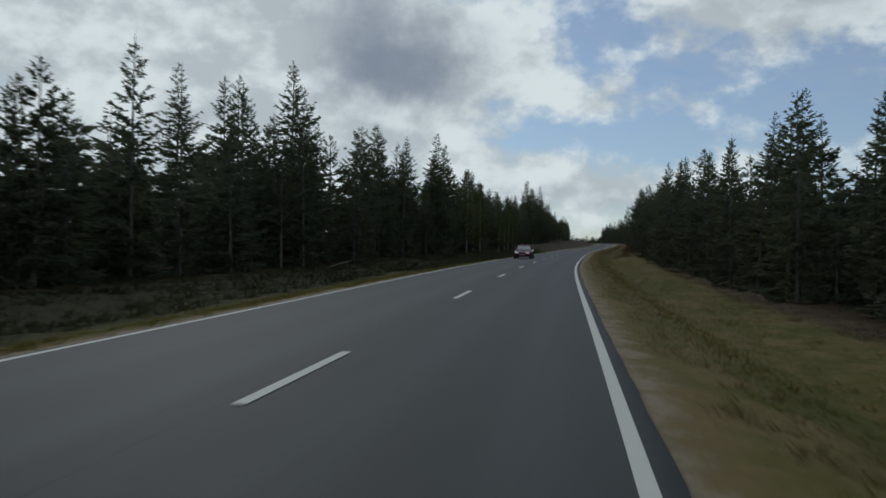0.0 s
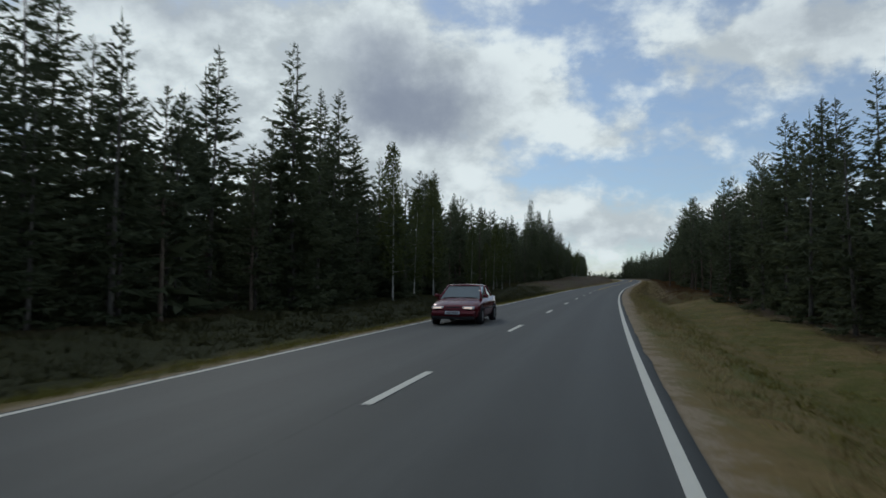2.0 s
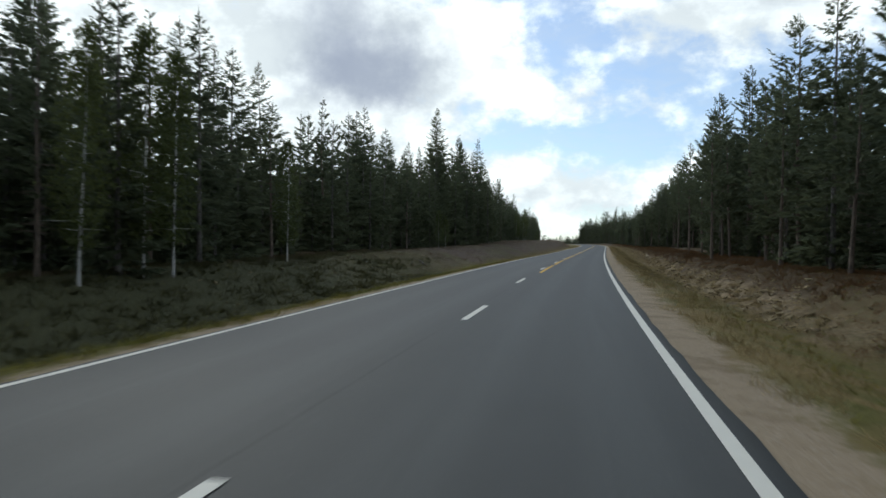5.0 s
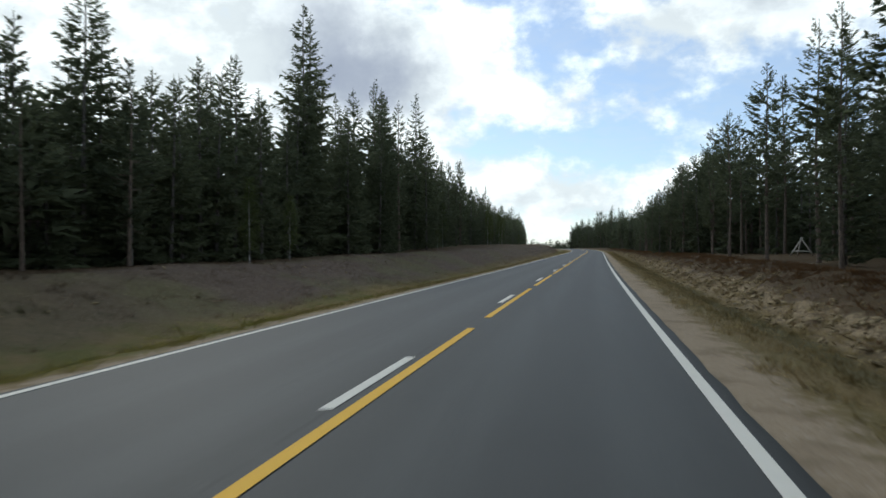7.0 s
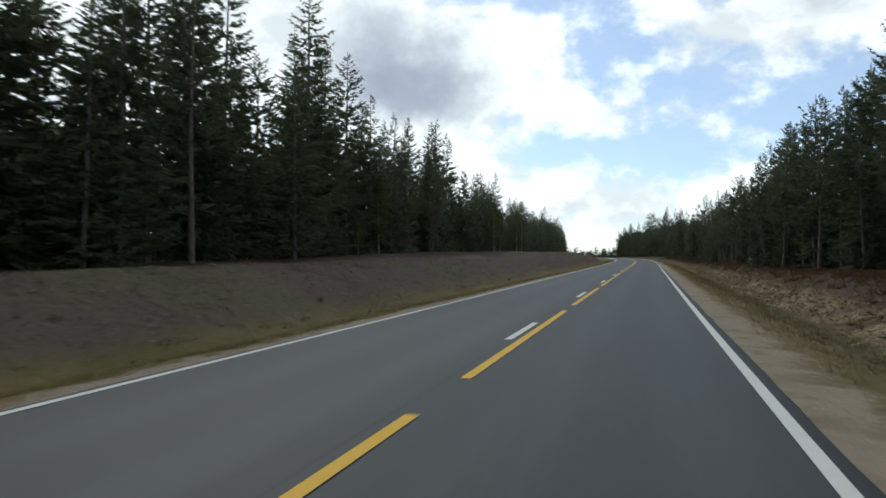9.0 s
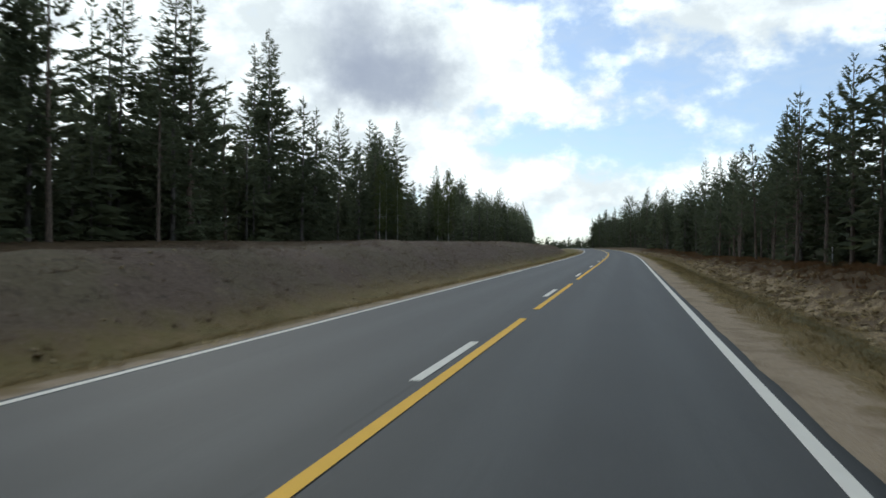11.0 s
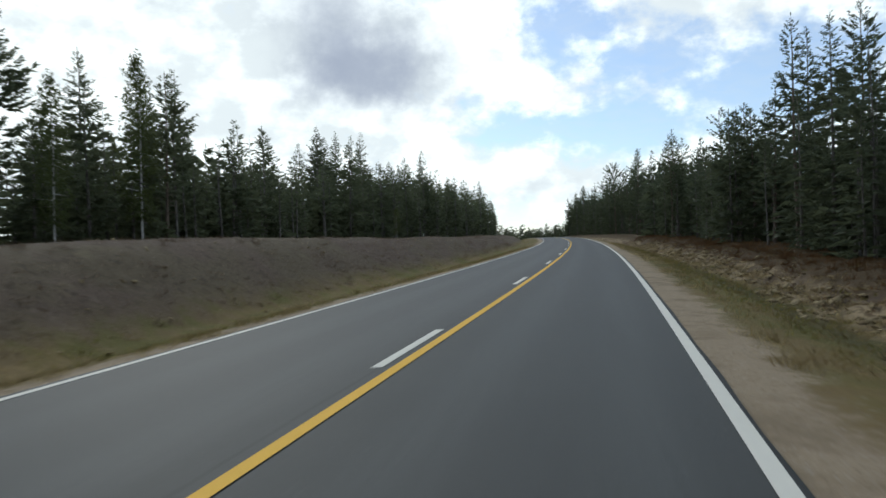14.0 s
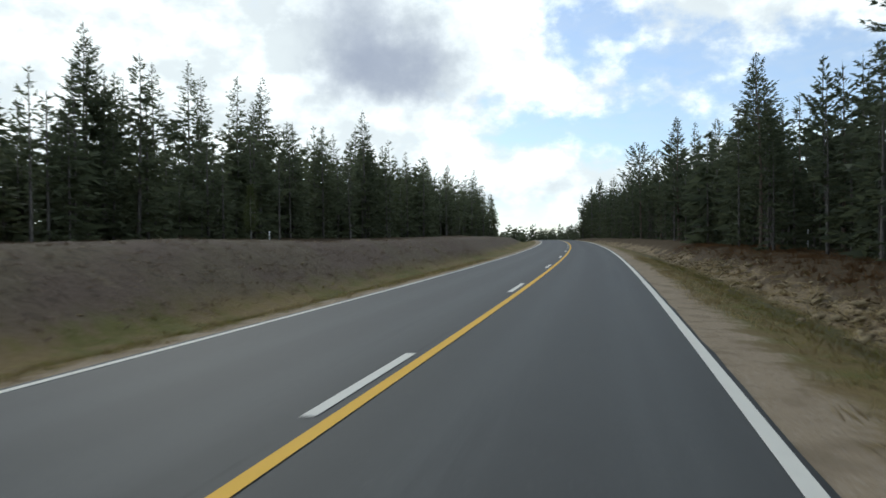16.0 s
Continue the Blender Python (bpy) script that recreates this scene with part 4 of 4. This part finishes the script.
def woods(name, side, seed):
    """The mass of trees behind the front rows, as one mesh: middle rows, dense back rows and young spruces below."""
    rng = np.random.default_rng(seed)
    protos = []
    for i, (kind, detail, coarse) in enumerate([("spruce", 0.20, 2.1), ("pine", 0.20, 2.1), ("spruce", 0.20, 2.1), ("pine", 0.20, 2.1), ("spruce", 0.05, 4.5), ("pine", 0.05, 4.5), ("spruce", 0.045, 4.5)]):
        (cv, cf), (tv, tf) = prototype(kind, 300 + i * 5 + seed, 10.0, detail, coarse)
        protos.append([(cv, cf, 0 if kind == "spruce" else 1), (tv, tf, 2)])
    spots = []
    for _ in range(150):
        s = rng.uniform(345, 572)
        u = side * (inner(s, side) + 0.3 + rng.uniform(0, 1) * 5)
        spots.append((int(rng.integers(4)), s, u, (canopy(s, side) + 2.0 * (s > 495)) * rng.uniform(0.6, 1.0)))
    for _ in range(230):
        s = rng.uniform(4, 572)
        u = side * (inner(s, side) + 2.5 + rng.uniform(0, 1) * 13)
        spots.append((int(rng.integers(4)), s, u, canopy(s, side) * rng.uniform(0.75, 0.98)))
    for _ in range(480):
        s = rng.uniform(-10, 572)
        u = side * (inner(s, side) + 5 + rng.uniform(0, 1) * 27)
        spots.append((4 + int(rng.integers(3)), s, u, canopy(s, side) * rng.uniform(0.72, 0.96)))
    for _ in range(60):
        s = rng.uniform(400, 570)
        spots.append((4 + int(rng.integers(3)), s, side * (inner(s, side) + rng.uniform(1.0, 9.0)), canopy(s, side) * rng.uniform(0.6, 0.95)))
    for _ in range(130):
        s = rng.uniform(-10, 575)
        spots.append((4 + int(rng.integers(3)), s, side * (inner(s, side) + rng.uniform(26, 48)), canopy(s, side) * rng.uniform(0.6, 0.9)))
    # young trees past the crest, and the far slope behind it
    for _ in range(130 if side > 0 else 50):
        s = rng.uniform(574, 715)
        spots.append((4 + int(rng.integers(3)), s, side * (inner(s, side) + rng.uniform(0, 30)), rng.uniform(4.5, 7.5) if side > 0 else rng.uniform(3.0, 5.0)))
    for _ in range(240):
        spots.append((4 + int(rng.integers(3)), rng.uniform(715, 779), side * rng.uniform(0, 70), rng.uniform(9.0, 15.0)))
    for _ in range(800):
        s = rng.uniform(4, 560)
        u = side * (inner(s, side) + 2.5 + rng.uniform(0, 1) ** 1.6 * 14)
        spots.append((6 if rng.random() < 0.5 else 4, s, u, rng.uniform(2.5, 6.8)))
    return gather(name, protos, spots, [SPRUCE, PINE, BARK], "dense dark conifer forest behind the roadside trees")


woods("forest", -1, 1)
woods("forest", 1, 2)


# ---------------------------------------------------------------- plants and clods on the verges
def grass():
    rng = np.random.default_rng(8)
    n = 44000
    s = rng.uniform(0, 1, n) ** 1.15 * 392 + 8
    side = rng.choice([-1.0, 1.0], n)
    meadow = (side > 0) & (s < 165) & (rng.random(n) < 0.6)
    u = side * (4.30 + np.where(meadow, rng.uniform(0, 7.8, n), rng.gamma(1.6, 1.25, n)))
    ok = (u > -7.8 + 0.6 * ease(s, 75, 110) * ease(s, 150, 125) - 0.6 * np.sin(s * 0.6)) & (np.abs(u) < 12.5) & (rng.random(n) < np.where(np.abs(u) < 5.0, 0.35, 1.0))
    s, u = s[ok], u[ok]
    base = place(s, u)
    k = 5
    b = np.repeat(base, k, 0) + rng.normal(0, 0.07, (len(base) * k, 3)) * (1, 1, 0) - (0, 0, 0.03)
    tall = np.repeat(rng.uniform(0.04, 0.15, len(base)), k) * rng.uniform(0.6, 1.2, len(b))
    tip = b + np.stack([rng.normal(0, 0.10, len(b)), rng.normal(0, 0.10, len(b)), tall], -1)
    a = rng.uniform(0, 6.28, len(b))
    v = spikes(b, tip, np.stack([np.cos(a), np.sin(a), 0 * a], -1), np.full((len(b), 1), 0.013))
    q = 2600
    cs = rng.uniform(8, 400, q)
    cu = rng.choice([-1.0, 1.0], q) * (np.where(cs > 300, 4.22, np.where(cs > 150, 4.42, 4.20)) + 0.28 * np.sin(cs * 0.9) * np.sin(cs * 0.37) + np.abs(rng.normal(0, 0.55, q)))
    cb = np.repeat(place(cs, cu), 14, 0) + rng.normal(0, 0.11, (q * 14, 3)) * (1, 1, 0) - (0, 0, 0.02)
    ct = cb + np.stack([rng.normal(0, 0.13, len(cb)), rng.normal(0, 0.13, len(cb)), rng.uniform(0.05, 0.20, len(cb))], -1)
    ca = rng.uniform(0, 6.28, len(cb))
    v2 = spikes(cb, ct, np.stack([np.cos(ca), np.sin(ca), 0 * ca], -1), np.full((len(cb), 1), 0.010))
    q2 = 4600
    ds, du = rng.uniform(150, 400, q2), rng.normal(7.9, 0.7, q2)
    db = np.repeat(place(ds, du), 14, 0) + rng.normal(0, 0.10, (q2 * 14, 3)) * (1, 1, 0) - (0, 0, 0.02)
    dt = db + np.stack([rng.normal(0, 0.15, len(db)), rng.normal(0, 0.15, len(db)), rng.uniform(0.03, 0.17, len(db))], -1)
    da = rng.uniform(0, 6.28, len(db))
    v3 = spikes(db, dt, np.stack([np.cos(da), np.sin(da), 0 * da], -1), np.full((len(db), 1), 0.010))
    v = np.concatenate([v, v2, v3])
    late = np.repeat(((s + rng.normal(0, 12, len(s)) > np.where(u < 0, 225, 150)) & ((s < 325) | (rng.random(len(s)) < 0.45))).astype(int), k)
    me = tri_mesh("grass", v, np.arange(len(v)).reshape(-1, 3), [BLADE, DULL, STRAW], np.r_[late, np.repeat(np.where((cu < 0) & (cs < 190), 0, 2), 14), np.full(len(v3) // 3, 2)])
    tagged(new("grass", me), "tufts of yellowing roadside grass", "grass", kind="stuff")


def heather():
    """Dwarf shrubs: knee-high beside the near forest and dark with its shade in their colour, rusty on the torn bank,
    low on the open heath.
    """
    rng = np.random.default_rng(9)
    n = 36000
    s = rng.uniform(8, 420, n)
    side = rng.choice([-1.0, 1.0], n)
    start = np.where(side > 0, np.where(s > 130, 7.6, 11.2), np.where(s > 172, 7.8, 7.7 - 0.6 * ease(s, 75, 110)))
    u = side * (start + rng.uniform(0, 1, n) ** 1.2 * np.where(side > 0, 6, 9))
    thick = (side < 0) & (s < 178 + 10 * np.sin(u * 1.7))
    ridge = (side > 0) & (s > 130) & (u > 9.0)
    thin = ((side > 0) & (s > 150) & (u < 9.0) & (rng.random(n) < 0.6)) | ((side < 0) & (s > 190) & (rng.random(n) < 0.10))
    s, u, side, thick, ridge = (q[~thin] for q in (s, u, side, thick, ridge))
    n = len(s)
    base = place(s, u)
    k = 8
    b = np.repeat(base, k, 0) + rng.normal(0, 0.12, (n * k, 3)) * (1, 1, 0) - (0, 0, 0.03)
    size = np.repeat(rng.uniform(0.08, 0.22, n) * np.where(thick, 1.7, np.where(ridge, 1.4, 0.9)), k)
    way = unit(rng.normal(0, 1, (n * k, 3)) * (1, 1, 0.4) + (0, 0, 0.9))
    a = rng.normal(0, 1, (n * k, 3))
    v = spikes(b, b + way * size[:, None], unit(np.cross(way, a)), (size * 0.08)[:, None])
    slot = np.repeat(np.where(thick, 2, np.where((side > 0) & (s > 120), 1, np.where(rng.random(n) < 0.5, 3, 0))), k)
    me = tri_mesh("heather", v, np.arange(len(v)).reshape(-1, 3), [HEATH, RUST, SHADED_SHRUB, PALE], slot)
    tagged(new("heather", me), "low brown heather and dwarf shrubs on the banks", "heather", kind="stuff")


def clods():
    """Turf clods and stones turned up along the ditch."""
    rng = np.random.default_rng(12)
    bm = bmesh.new()
    bmesh.ops.create_icosphere(bm, subdivisions=1, radius=1.0)
    ico = np.array([v.co[:] for v in bm.verts])
    tri = np.array([[v.index for v in f.verts] for f in bm.faces])
    bm.free()
    vs, fs, n = [], [], 0
    for _ in range(9500):
        right = rng.random() < 0.86
        s = rng.uniform(150, 420)
        patch = 0.5 + 0.5 * math.sin(s * 0.23 + 1.0) * math.sin(s * 0.071 + 2.0)
        if rng.random() > 0.30 + 0.70 * patch:
            continue
        u = rng.normal(8.05 + 0.30 * math.sin(s * 0.37), 0.55) if right else -rng.uniform(7.0, 12.5)
        size = min(rng.gamma(2.0, 0.024) + 0.030, 0.16) if right else rng.gamma(2.0, 0.012) + 0.015
        a = rng.uniform(0, 6.28)
        rot = np.array([[np.cos(a), -np.sin(a), 0], [np.sin(a), np.cos(a), 0], [0, 0, 1]])
        v = (ico * rng.uniform(0.65, 1.3, (len(ico), 1)) * (rng.uniform(1.0, 2.0), 1.0, rng.uniform(0.30, 0.55))) @ rot.T * size
        tilt = rng.normal(0, 0.5)
        v[:, 2] += v[:, 0] * tilt
        vs.append(v + place(s, u) + (0, 0, size * 0.15))
        fs.append(tri + n)
        n += len(v)
    me = tri_mesh("turf_clods", np.concatenate(vs), np.concatenate(fs), TURF)
    me.polygons.foreach_set("use_smooth", [True] * len(me.polygons))
    tagged(new("turf_clods", me), "pale dry turf clods and stones along the ditch", "clods", kind="stuff")


grass()
heather()
clods()


# ---------------------------------------------------------------- roadside things
def tube(pts, r, sides=8):
    """A round bar through points, closed at its ends; r: one radius or one for each point."""
    pts = np.array(pts, float)
    rs = np.full(len(pts), r) if np.isscalar(r) else np.array(r)
    v, f = [], []
    for i, p in enumerate(pts):
        d = unit(pts[min(i + 1, len(pts) - 1)] - pts[max(i - 1, 0)])
        a = unit(np.cross(d, (0.31, 0.77, 0.55)))
        c = np.cross(d, a)
        for k in range(sides):
            t = 2 * math.pi * k / sides
            v.append(p + rs[i] * (math.cos(t) * a + math.sin(t) * c))
        if i:
            o = (i - 1) * sides
            f += [(o + k, o + (k + 1) % sides, o + sides + (k + 1) % sides, o + sides + k) for k in range(sides)]
    f += [tuple(range(sides))[::-1], tuple(range(len(v) - sides, len(v)))]
    return v, f


def box(x0, x1, y0, y1, z0, z1, bevel=0.0):
    bm = bmesh.new()
    bmesh.ops.create_cube(bm, size=1.0, matrix=Matrix.Translation(((x0 + x1) / 2, (y0 + y1) / 2, (z0 + z1) / 2)) @ Matrix.Diagonal((x1 - x0, y1 - y0, z1 - z0, 1)))
    if bevel:
        bmesh.ops.bevel(bm, geom=bm.edges[:], offset=bevel, segments=2, affect="EDGES", profile=0.6)
    return bm


def bm_mesh(name, bm, mat, smooth=False):
    me = bpy.data.meshes.new(name)
    bm.normal_update()
    bm.to_mesh(me)
    bm.free()
    me.materials.append(mat)
    if smooth:
        me.polygons.foreach_set("use_smooth", [True] * len(me.polygons))
    return me


WOOD = plain("weathered_pale_wood", (0.56, 0.52, 0.44), 0.85, 0.0, 14.0, 0.35, 0.2)
DEADWOOD = plain("grey_dead_wood", (0.24, 0.22, 0.19), 0.9, 0.0, 14.0, 0.35, 0.2)
POST = plain("white_plastic_post", (0.62, 0.62, 0.60), 0.55, 0.0, 20.0, 0.15)
BLACK = plain("black_rubber", (0.018, 0.018, 0.019), 0.8, 0.0, 40.0, 0.3, 0.3)
RED = plain("dark_red_car_paint", (0.125, 0.013, 0.020), 0.18, 0.25, 5.0, 0.12)
TRIM = plain("grey_plastic_trim", (0.05, 0.05, 0.052), 0.6, 0.0, 30.0, 0.2)
RIM = plain("silver_wheel_rim", (0.45, 0.45, 0.46), 0.35, 0.8, 30.0, 0.1)
PLATE = plain("number_plate_white", (0.55, 0.57, 0.62), 0.5, 0.0, 30.0, 0.05)
# part of the sky's reflection is put into this pale glass colour
CARGLASS = plain("sky_pale_car_glass", (0.20, 0.22, 0.20), 0.05, 0.35, 3.0, 0.15, 1.0)
LAMPGLASS = plain("clear_lamp_glass", (0.60, 0.60, 0.60), 0.12, 0.3, 8.0, 0.1, 0.8)


def build_glow(w):
    return w.n("ShaderNodeEmission", {0: (1.0, 0.80, 0.72, 1), 1: 0.8}).outputs[0]


GLOW = material("lit_headlamp_bulb", build_glow)


def stand_on(ob, s, u, turn=0.0):
    x, y, z = place(s, u)
    a = float(np.interp(s, _s, _turn))
    ob.matrix_world = Matrix.Translation((x, y, z)) @ Matrix.Rotation(-a + turn, 4, "Z")
    return ob


def wooden_frame(s, u):
    """An A-shaped stand of pale poles with a cross bar."""
    top = new("wooden_stand")
    tagged(top, "A-shaped stand of pale weathered poles on the heath", "stand")
    for name, a, b in (("leg", (-1.0, 0, -0.1), (0.06, 0, 1.52)), ("leg", (1.0, 0, -0.1), (-0.06, 0.03, 1.52)), ("leg", (0.0, 0.95, -0.1), (0.0, 0.08, 1.45)),
                       ("cross_bar", (-0.78, -0.05, 0.40), (0.80, -0.05, 0.36))):
        mid = (np.array(a) + b) / 2 + (0.015, 0.01, 0)
        v, f = tube([a, mid, b], [0.060, 0.055, 0.050], 8)
        part(name, mesh(name, v, f, WOOD, True), top)
    v, f = tube([(-0.10, 0.0, 1.42), (0.0, -0.05, 1.47), (0.10, 0.0, 1.43)], 0.05, 8)
    part("binding", mesh("binding", v, f, WOOD, True), top)
    return stand_on(top, s, u, 0.15)


def marker_post(s, u, tall):
    top = new("marker_post")
    tagged(top, "thin white marker post standing in the heather", "post", "marker posts")
    v, f = tube([(0, 0, -0.2), (0.005, 0, tall * 0.5), (0.012, 0, tall)], [0.032, 0.031, 0.029], 10)
    part("shaft", mesh("shaft", v, f, POST, True), top)
    v, f = tube([(0.012, 0, tall), (0.012, 0, tall + 0.05)], [0.034, 0.012], 10)
    part("cap", mesh("cap", v, f, POST, True), top, "tapered cap")
    return stand_on(top, s, u)


def fallen_branch(s, u, turn, size):
    top = new("fallen_branch")
    tagged(top, "bare grey fallen branch lying in the verge grass", "branch", "fallen branches")
    v, f = tube([(0, 0, 0.02), (0.6 * size, 0.1, 0.25 * size), (1.3 * size, 0.0, 0.48 * size), (1.9 * size, 0.2, 0.62 * size)], [0.05, 0.04, 0.03, 0.012], 7)
    part("limb", mesh("limb", v, f, DEADWOOD, True), top)
    for q, (dx, dy, dz) in ((0.6, (0.1, 0.5, 0.05)), (1.2, (0.25, -0.5, -0.1)), (1.4, (0.2, 0.35, -0.35))):
        a = np.array((q * size, 0.06, 0.22 * size + 0.2 * (q - 0.6)))
        v, f = tube([a, a + np.array((dx, dy, dz)) * 0.5 * size, a + np.array((dx, dy, dz)) * size + (0, 0, 0.05)], [0.026, 0.018, 0.007], 6)
        part("twig", mesh("twig", v, f, DEADWOOD, True), top)
    return stand_on(top, s, u, turn)


wooden_frame(237.3, 18.8)
marker_post(298.0, 12.4, 0.85)
marker_post(399.3, 14.0, 1.05)
marker_post(390.0, -15.4, 0.6)
fallen_branch(62.0, -12.6, 0.5, 0.9)
fallen_branch(180.5, -9.4, 2.2, 0.6)


# ---------------------------------------------------------------- the oncoming car
def loft(rows):
    """Skin over cross sections that have the same number of points, closed at both ends."""
    n = len(rows[0])
    v = [p for r in rows for p in r]
    f = [(i * n + j, i * n + j + 1, (i + 1) * n + j + 1, (i + 1) * n + j) for i in range(len(rows) - 1) for j in range(n - 1)]
    f += [tuple(range(n))[::-1], tuple(range((len(rows) - 1) * n, len(rows) * n))]
    f += [(i * n + n - 1, i * n, (i + 1) * n, (i + 1) * n + n - 1) for i in range(len(rows) - 1)]
    return v, f


def car(s, u):
    """A saloon; its front looks along -y."""
    top = new("car")
    tagged(top, "dark red saloon car with its headlamps lit on the road", "car")
    rows = []
    for y, w, zt, zb in ((-0.04, 0.56, 0.56, 0.30), (0.04, 0.70, 0.63, 0.24), (0.22, 0.81, 0.70, 0.20), (0.65, 0.86, 0.785, 0.19), (1.05, 0.865, 0.86, 0.19), (1.30, 0.87, 0.90, 0.19),
                         (2.4, 0.875, 0.93, 0.19), (3.5, 0.87, 0.97, 0.20), (4.0, 0.85, 0.99, 0.22), (4.35, 0.80, 0.96, 0.26), (4.48, 0.70, 0.85, 0.32)):
        half = [(0.0, zb), (0.86 * w, zb), (0.97 * w, zb + 0.12), (w, zb + 0.26), (0.99 * w, min(zt - 0.10, 0.68)), (0.94 * w, zt - 0.045), (0.80 * w, zt - 0.01), (0.4 * w, zt + 0.015), (0.0, zt + 0.02)]
        rows.append([(x, y, z) for x, z in half] + [(-x, y, z) for x, z in half[-2:0:-1]])
    v, f = loft(rows)
    part("body", mesh("body", v, f, RED, True), top)
    # cabin: glass all round, roof and pillars in paint
    base, roof = [(-0.77, 1.18), (0.77, 1.18), (0.78, 2.4), (0.75, 3.72), (-0.75, 3.72), (-0.78, 2.4)], [(-0.59, 1.98), (0.59, 1.98), (0.62, 2.5), (0.58, 3.16), (-0.58, 3.16), (-0.62, 2.5)]
    v = [(x, y, 0.86) for x, y in base] + [(x, y, 1.345) for x, y in roof]
    names = ("windscreen", "side_window", "side_window", "rear_window", "side_window", "side_window")
    for i in range(6):
        j = (i + 1) % 6
        quad = np.array([v[i], v[j], v[6 + j], v[6 + i]])
        out = unit(np.cross(quad[1] - quad[0], quad[3] - quad[0]))
        mid = quad.mean(0)
        outer = mid + (quad - mid) * (0.97, 0.97, 0.97)
        inner_q = outer - out * 0.03
        vv = np.concatenate([outer, inner_q])
        part(names[i], mesh(names[i], vv, [(0, 1, 2, 3), (7, 6, 5, 4), (0, 4, 5, 1), (1, 5, 6, 2), (2, 6, 7, 3), (3, 7, 4, 0)], CARGLASS), top)
        pv, pf = tube([v[i], v[6 + i]], [0.045, 0.035], 8)
        part("pillar", mesh("pillar", pv, pf, RED, True), top)
    rv, rf = loft([[(-w, y, 1.33), (-w * 0.9, y, z), (0, y, z + 0.02), (w * 0.9, y, z), (w, y, 1.33)] for y, w, z in ((1.94, 0.60, 1.352), (2.2, 0.635, 1.378), (2.6, 0.645, 1.39), (3.0, 0.62, 1.38), (3.20, 0.59, 1.352))])
    part("roof", mesh("roof", rv, rf, RED, True), top)
    part("bumper", bm_mesh("bumper", box(-0.77, 0.77, -0.07, 0.30, 0.29, 0.51, 0.10), RED, True), top)
    part("lower_lip", bm_mesh("lower_lip", box(-0.72, 0.72, -0.04, 0.22, 0.20, 0.31, 0.03), BLACK, True), top, "black lower lip")
    part("rear_bumper", bm_mesh("rear_bumper", box(-0.78, 0.78, 4.28, 4.54, 0.28, 0.52, 0.05), RED, True), top)
    part("grille", bm_mesh("grille", box(-0.24, 0.24, -0.035, 0.05, 0.53, 0.62, 0.015), BLACK), top)
    plate = part("number_plate", bm_mesh("number_plate", box(-0.26, 0.26, -0.085, -0.055, 0.37, 0.48, 0.008), PLATE), top)
    for k in range(6):
        part("plate_bar", bm_mesh("plate_bar", box(-0.20 + 0.07 * k, -0.16 + 0.07 * k, -0.09, -0.084, 0.395, 0.455), BLACK), plate)
    for sx in (-1, 1):
        lamp = part("headlight", bm_mesh("headlight", box(*sorted((sx * 0.33, sx * 0.74)), -0.03, 0.16, 0.535, 0.645, 0.03), LAMPGLASS, True), top, "lit clear headlight")
        part("bulb", bm_mesh("bulb", box(*sorted((sx * 0.40, sx * 0.68)), -0.040, -0.028, 0.56, 0.62, 0.004), GLOW), lamp)
        mir = box(*sorted((sx * 0.80, sx * 0.99)), 1.38, 1.50, 0.93, 1.04, 0.03)
        part("wing_mirror", bm_mesh("wing_mirror", mir, RED, True), top)
        v, f = tube([(sx * 0.885, 0.95, 0.55), (sx * 0.888, 3.9, 0.57)], 0.022, 6)
        part("side_strip", mesh("side_strip", v, f, TRIM, True), top)
        part("tail_light", bm_mesh("tail_light", box(*sorted((sx * 0.42, sx * 0.74)), 4.40, 4.52, 0.70, 0.84, 0.02), RED), top)
        for y in (0.86, 3.50):
            av, af = tube([(sx * 0.70, y, 0.33), (sx * 0.872, y, 0.33), (sx * 0.884, y, 0.33)], [0.36, 0.36, 0.345], 24)
            part("wheel_arch", mesh("wheel_arch", av, af, BLACK), top)
            prof = [(0.185, -0.09), (0.29, -0.095), (0.305, -0.06), (0.305, 0.06), (0.29, 0.095), (0.185, 0.09)]
            n = 24
            v, f = [], []
            for i in range(n):
                t = 2 * math.pi * i / n
                v += [(sx * 0.81 + sx * q, y + r * math.cos(t), 0.305 + r * math.sin(t)) for r, q in prof]
                f += [(i * 6 + k, i * 6 + (k + 1) % 6, ((i + 1) % n) * 6 + (k + 1) % 6, ((i + 1) % n) * 6 + k) for k in range(6)]
            wheel = part("wheel", mesh("wheel", v, f, BLACK, True), top)
            v, f = tube([(sx * 0.80, y, 0.305), (sx * 0.885, y, 0.305), (sx * 0.90, y, 0.305)], [0.19, 0.19, 0.10], 20)
            part("rim", mesh("rim", v, f, RIM), wheel)
    for k, (x0, x1) in enumerate(((-0.62, 0.05), (-0.02, 0.60))):
        v, f = tube([(x0, 1.24, 0.905), ((x0 + x1) / 2, 1.27, 0.925), (x1, 1.25, 0.905)], 0.012, 6)
        part("wiper", mesh("wiper", v, f, BLACK, True), top)
    a = float(np.interp(s, _s, _turn))
    x, y, z = lane(np.float64(s), np.float64(u))
    top.matrix_world = Matrix.Translation((x, y, z + 0.004)) @ Matrix.Rotation(-a, 4, "Z") @ Matrix.Diagonal((0.96, 0.96, 0.96, 1))
    return top


car(86.95, -2.26)
